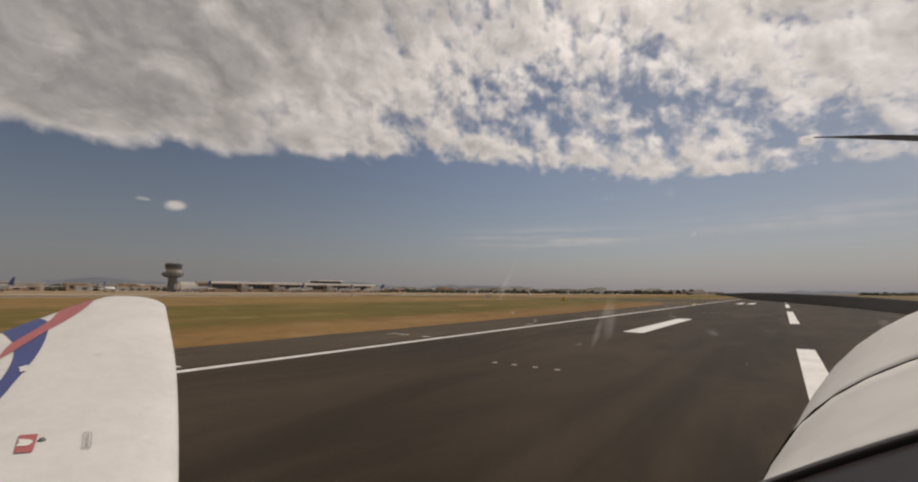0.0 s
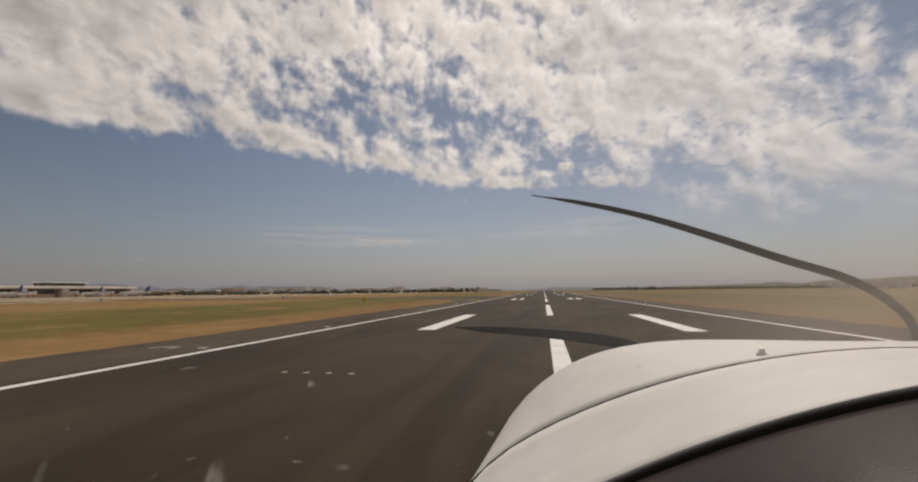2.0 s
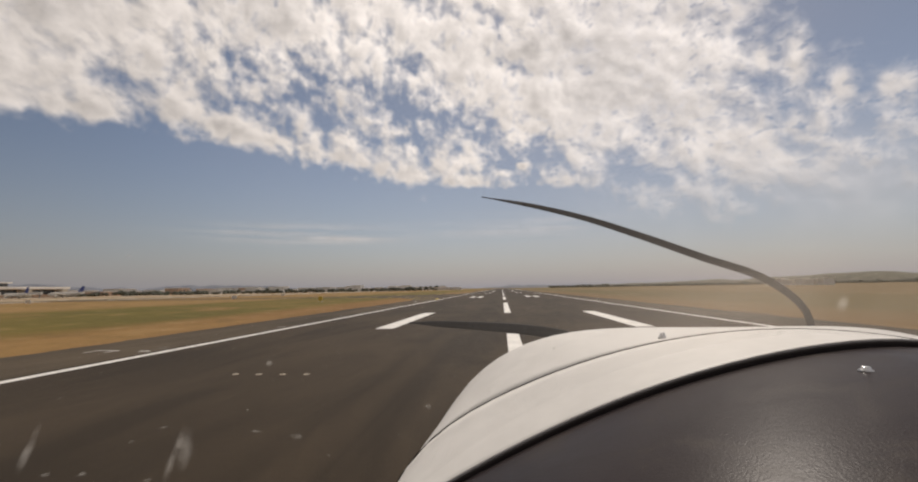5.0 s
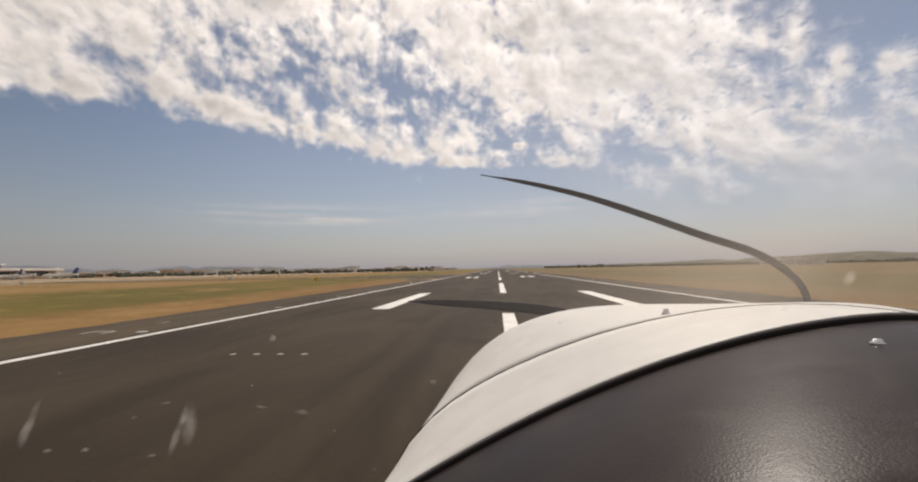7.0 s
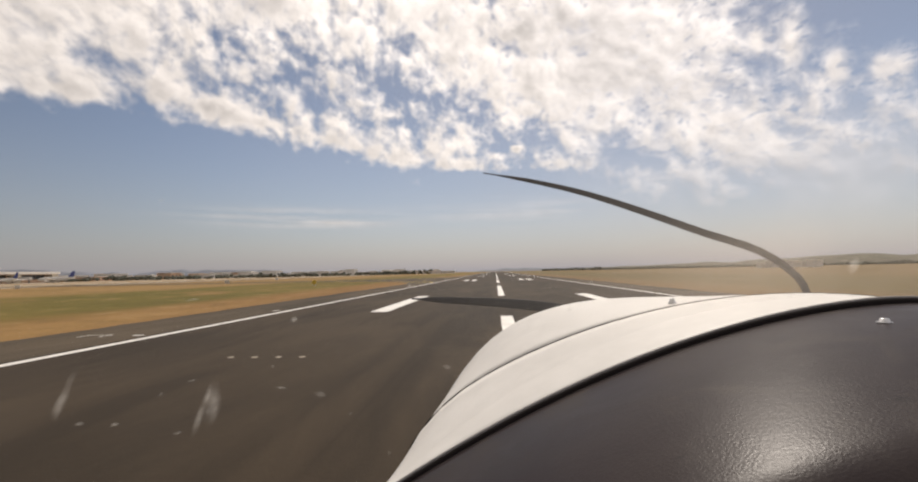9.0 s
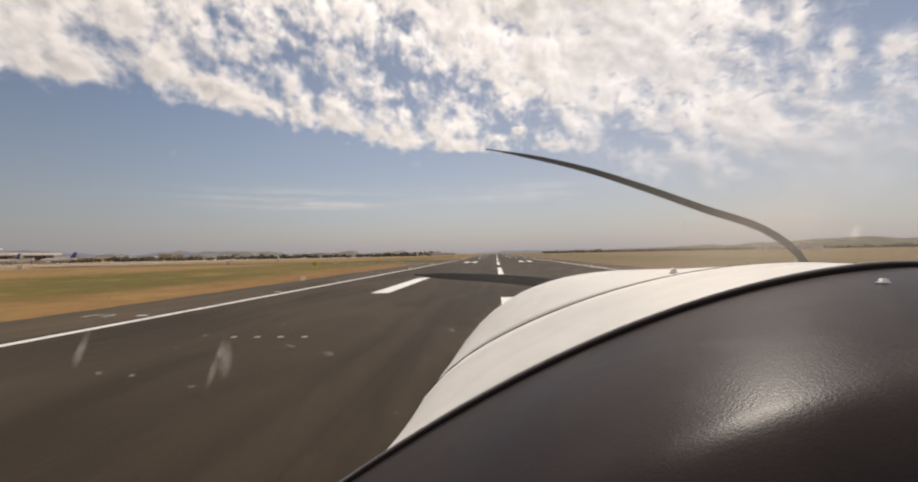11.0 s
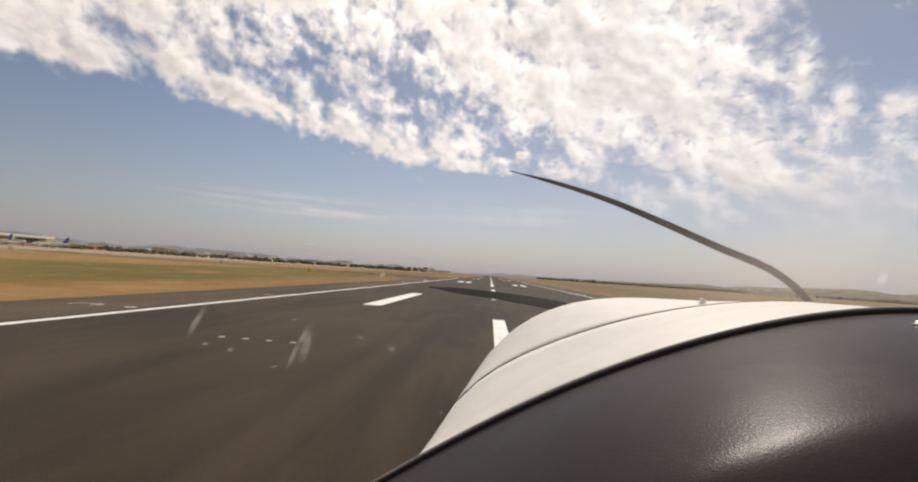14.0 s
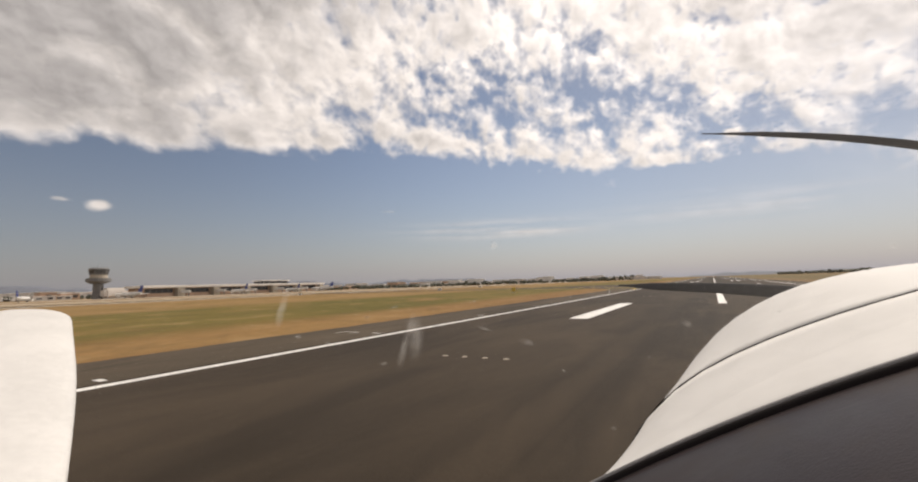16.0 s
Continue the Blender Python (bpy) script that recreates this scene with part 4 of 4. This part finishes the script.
def airliner(x, y, turn, k):
    e = base("airliner", (x, y, 0), "white twin-engined airliner parked on the apron", "aircraft", "parked airliners")
    e.rotation_euler = (0, 0, radians(turn))

    def ring(py, r, z):
        return [Vector((r * math.cos(2 * math.pi * i / 14), py, z + r * math.sin(2 * math.pi * i / 14))) for i in range(14)]
    part("fuselage", ring_loft(bmesh.new(), [ring(py, r * k, z * k) for py, r, z in ((-19 * k, 0.3, 5.2), (-15 * k, 1.1, 4.7), (-9 * k, 1.95, 3.9), (10 * k, 1.95, 3.7), (15 * k, 1.7, 3.6), (18 * k, 0.7, 3.3), (18.8 * k, 0.1, 3.2))]),
         MAT["wall_white"], e, "", True)
    bm = bmesh.new()
    ring_loft(bm, [[Vector((-0.2, a * k, z * k)), Vector((0.2, a * k, z * k)), Vector((0.2, b * k, z * k)), Vector((-0.2, b * k, z * k))] for a, b, z in ((-18.5, -12.5, 5.2), (-20.0, -17.2, 11.5))])
    part("tail_fin", bm, MAT["blue"], e, "dark blue tail fin")
    for s in (-1, 1):
        bm = bmesh.new()
        ring_loft(bm, [[Vector((s * px * k, a * k, (z + 0.25) * k)), Vector((s * px * k, a * k, (z - 0.25) * k)), Vector((s * px * k, b * k, (z - 0.15) * k)), Vector((s * px * k, b * k, (z + 0.15) * k))]
                       for px, a, b, z in ((1.5, 5.0, -2.5, 2.9), (16.5, -4.0, -5.8, 4.3))])
        part("wing", bm, MAT["roof_white"], e)
        part("engine", ring_loft(bmesh.new(), [[Vector((s * 5.6 * k + r * k * math.cos(2 * math.pi * i / 12), py * k, 1.7 * k + r * k * math.sin(2 * math.pi * i / 12))) for i in range(12)] for py, r in ((5.4, 0.95), (3.0, 1.05), (0.6, 0.6))]),
             MAT["roof_white"], e, "", True)
        part("main_wheel", ring_loft(bmesh.new(), [[Vector((s * 3 * k + w, 0.6 * math.cos(2 * math.pi * i / 12) - 0.5, 0.62 + 0.6 * math.sin(2 * math.pi * i / 12))) for i in range(12)] for w in (-0.3, 0.3)]), MAT["black_trim"], e)
        part("gear_leg", boxed(s * 3 * k - 0.12, s * 3 * k + 0.12, -0.62, -0.38, 0.6, 2.6 * k), MAT["steel"], e)
    part("nose_gear", boxed(-0.15, 0.15, 13.6 * k, 13.9 * k, 0, 2.2 * k), MAT["steel"], e)


for x, y, turn, k in ((-478, 205, 100, 1.0), (-480, 318, 84, 1.0), (-476, 440, 95, 1.05), (-482, 395, 80, 0.95), (-470, 130, 60, 0.8), (-455, 60, 110, 0.9)):
    airliner(x, y, turn, k)

rng = random.Random(5)


def house(x, y, w, d, h, mat, label, group):
    e = base("far_building", (x, y, 0), label, "building", group)
    part("wall", boxed(-w / 2, w / 2, -d / 2, d / 2, 0, h), MAT[mat], e)
    part("roof", boxed(-w / 2 - 0.5, w / 2 + 0.5, -d / 2 - 0.5, d / 2 + 0.5, h, h + 0.7), MAT["roof_white"], e)
    n = max(1, int(d / 9))
    for i in range(n):
        yy = -d / 2 + (i + 0.5) * d / n
        part("window", boxed(w / 2 + 0.02, w / 2 + 0.2, yy - 2.4, yy + 2.4, h * 0.3, h * 0.72), MAT["glass_dark"], e)


for i in range(240):
    a = radians(rng.uniform(-84, -6))
    r = rng.uniform(880, 2000)
    h = rng.choice((4, 5, 6, 7, 9, 12)) * (0.6 + r / 2600)
    house(math.sin(a) * r, math.cos(a) * r, rng.uniform(14, 40), rng.uniform(14, 50), h, rng.choice(("wall_white", "wall_white", "wall_white", "wall_white", "wall_tan")),
          "low pale building in the hazy town beyond the airfield", "town buildings")
for i in range(70):
    a, r = radians(rng.uniform(-88, -63)), rng.uniform(690, 1050)
    house(math.sin(a) * r, math.cos(a) * r, rng.uniform(10, 22), rng.uniform(10, 34), rng.choice((4, 5, 6, 8, 10)), rng.choice(("wall_white", "wall_white", "wall_tan")),
          "small pale building among sheds at the airfield edge", "edge buildings")
for a, r, w, d, h in ((29.8, 660, 9, 10, 5), (30.6, 650, 8, 9, 7), (31.4, 640, 12, 16, 5), (32.3, 620, 9, 10, 6.5), (33.2, 600, 8, 14, 5.5), (34.2, 590, 10, 9, 6.5)):
    house(math.sin(radians(a)) * r, math.cos(radians(a)) * r, w, d, h, "wall_white", "low white hut beside the airfield boundary", "boundary huts")


def clump_template():
    bm = bmesh.new()
    bmesh.ops.create_icosphere(bm, subdivisions=2, radius=1.0)
    vs = np.array([v.co[:] for v in bm.verts])
    fs = np.array([[v.index for v in f.verts] for f in bm.faces])
    bm.free()
    return vs, fs


def scrub_belt(name, az0, az1, r0, r1, count, h0, h1, label):
    """Many low trees, each a handful of uneven clumps of leaves."""
    vs, fs = clump_template()
    draw = np.random.RandomState(count)
    verts, faces, n = [], [], 0
    for i in range(count):
        a, r = radians(draw.uniform(az0, az1)), draw.uniform(r0, r1)
        h = draw.uniform(h0, h1) * (1.5 if draw.rand() < 0.06 else 1.0)
        for k in range(4):
            size = np.array([1.0, 1.0, 0.8]) * h * draw.uniform(0.28, 0.5)
            at = np.array([math.sin(a) * r + draw.uniform(-1, 1) * h, math.cos(a) * r + draw.uniform(-1, 1) * h, h * draw.uniform(0.15, 0.68)])
            verts.append(vs * (1 + draw.uniform(-0.28, 0.28, (len(vs), 1))) * size + at)
            faces.append(fs + n)
            n += len(vs)
    me = bpy.data.meshes.new(name)
    me.from_pydata(np.concatenate(verts).tolist(), [], np.concatenate(faces).tolist())
    me.materials.append(MAT["leaf"])
    tagged(new(name, me), label, "trees", kind="stuff")


scrub_belt("far_trees", -88, -8, 760, 1600, 1300, 4, 8, "dark hazy belt of trees between town and airfield")
scrub_belt("far_trees", 6, 70, 1300, 2350, 1500, 4, 8, "low dark scrub along the far boundary")


def ridge(name, az0, az1, r, height, seed, mat, label, rise=8):
    n = 160

    def f(u, v):
        a = radians(az0 + (az1 - az0) * u)
        taper = min(1, u * rise, (1 - u) * 8)
        hh = height * taper * (0.45 + 0.55 * noise.noise(Vector((u * 9 + seed, seed, 0))) + 0.18 * noise.noise(Vector((u * 40, seed, 3))))
        rr = r + v * 420
        return Vector((math.sin(a) * rr, math.cos(a) * rr, max(0.0, hh) * math.sin(math.pi * min(1, v)) - 0.5))
    thing(name, grid(bmesh.new(), n, 6, f), MAT[mat], label, "hills", kind="structure", smooth=True)


# the two farthest ridges carry their aerial haze in the hill colour
ridge("backdrop", -95, -22, 4000, 140, 2.0, "hill", "hills behind the town, coloured blue-grey for distance haze")
ridge("backdrop", -40, 20, 3600, 38, 7.0, "hill", "low rise beyond the runway end, coloured blue-grey for haze")
ridge("backdrop", 4, 112, 2350, 120, 11.0, "far_scrub", "long low scrub-covered rise", 2.4)
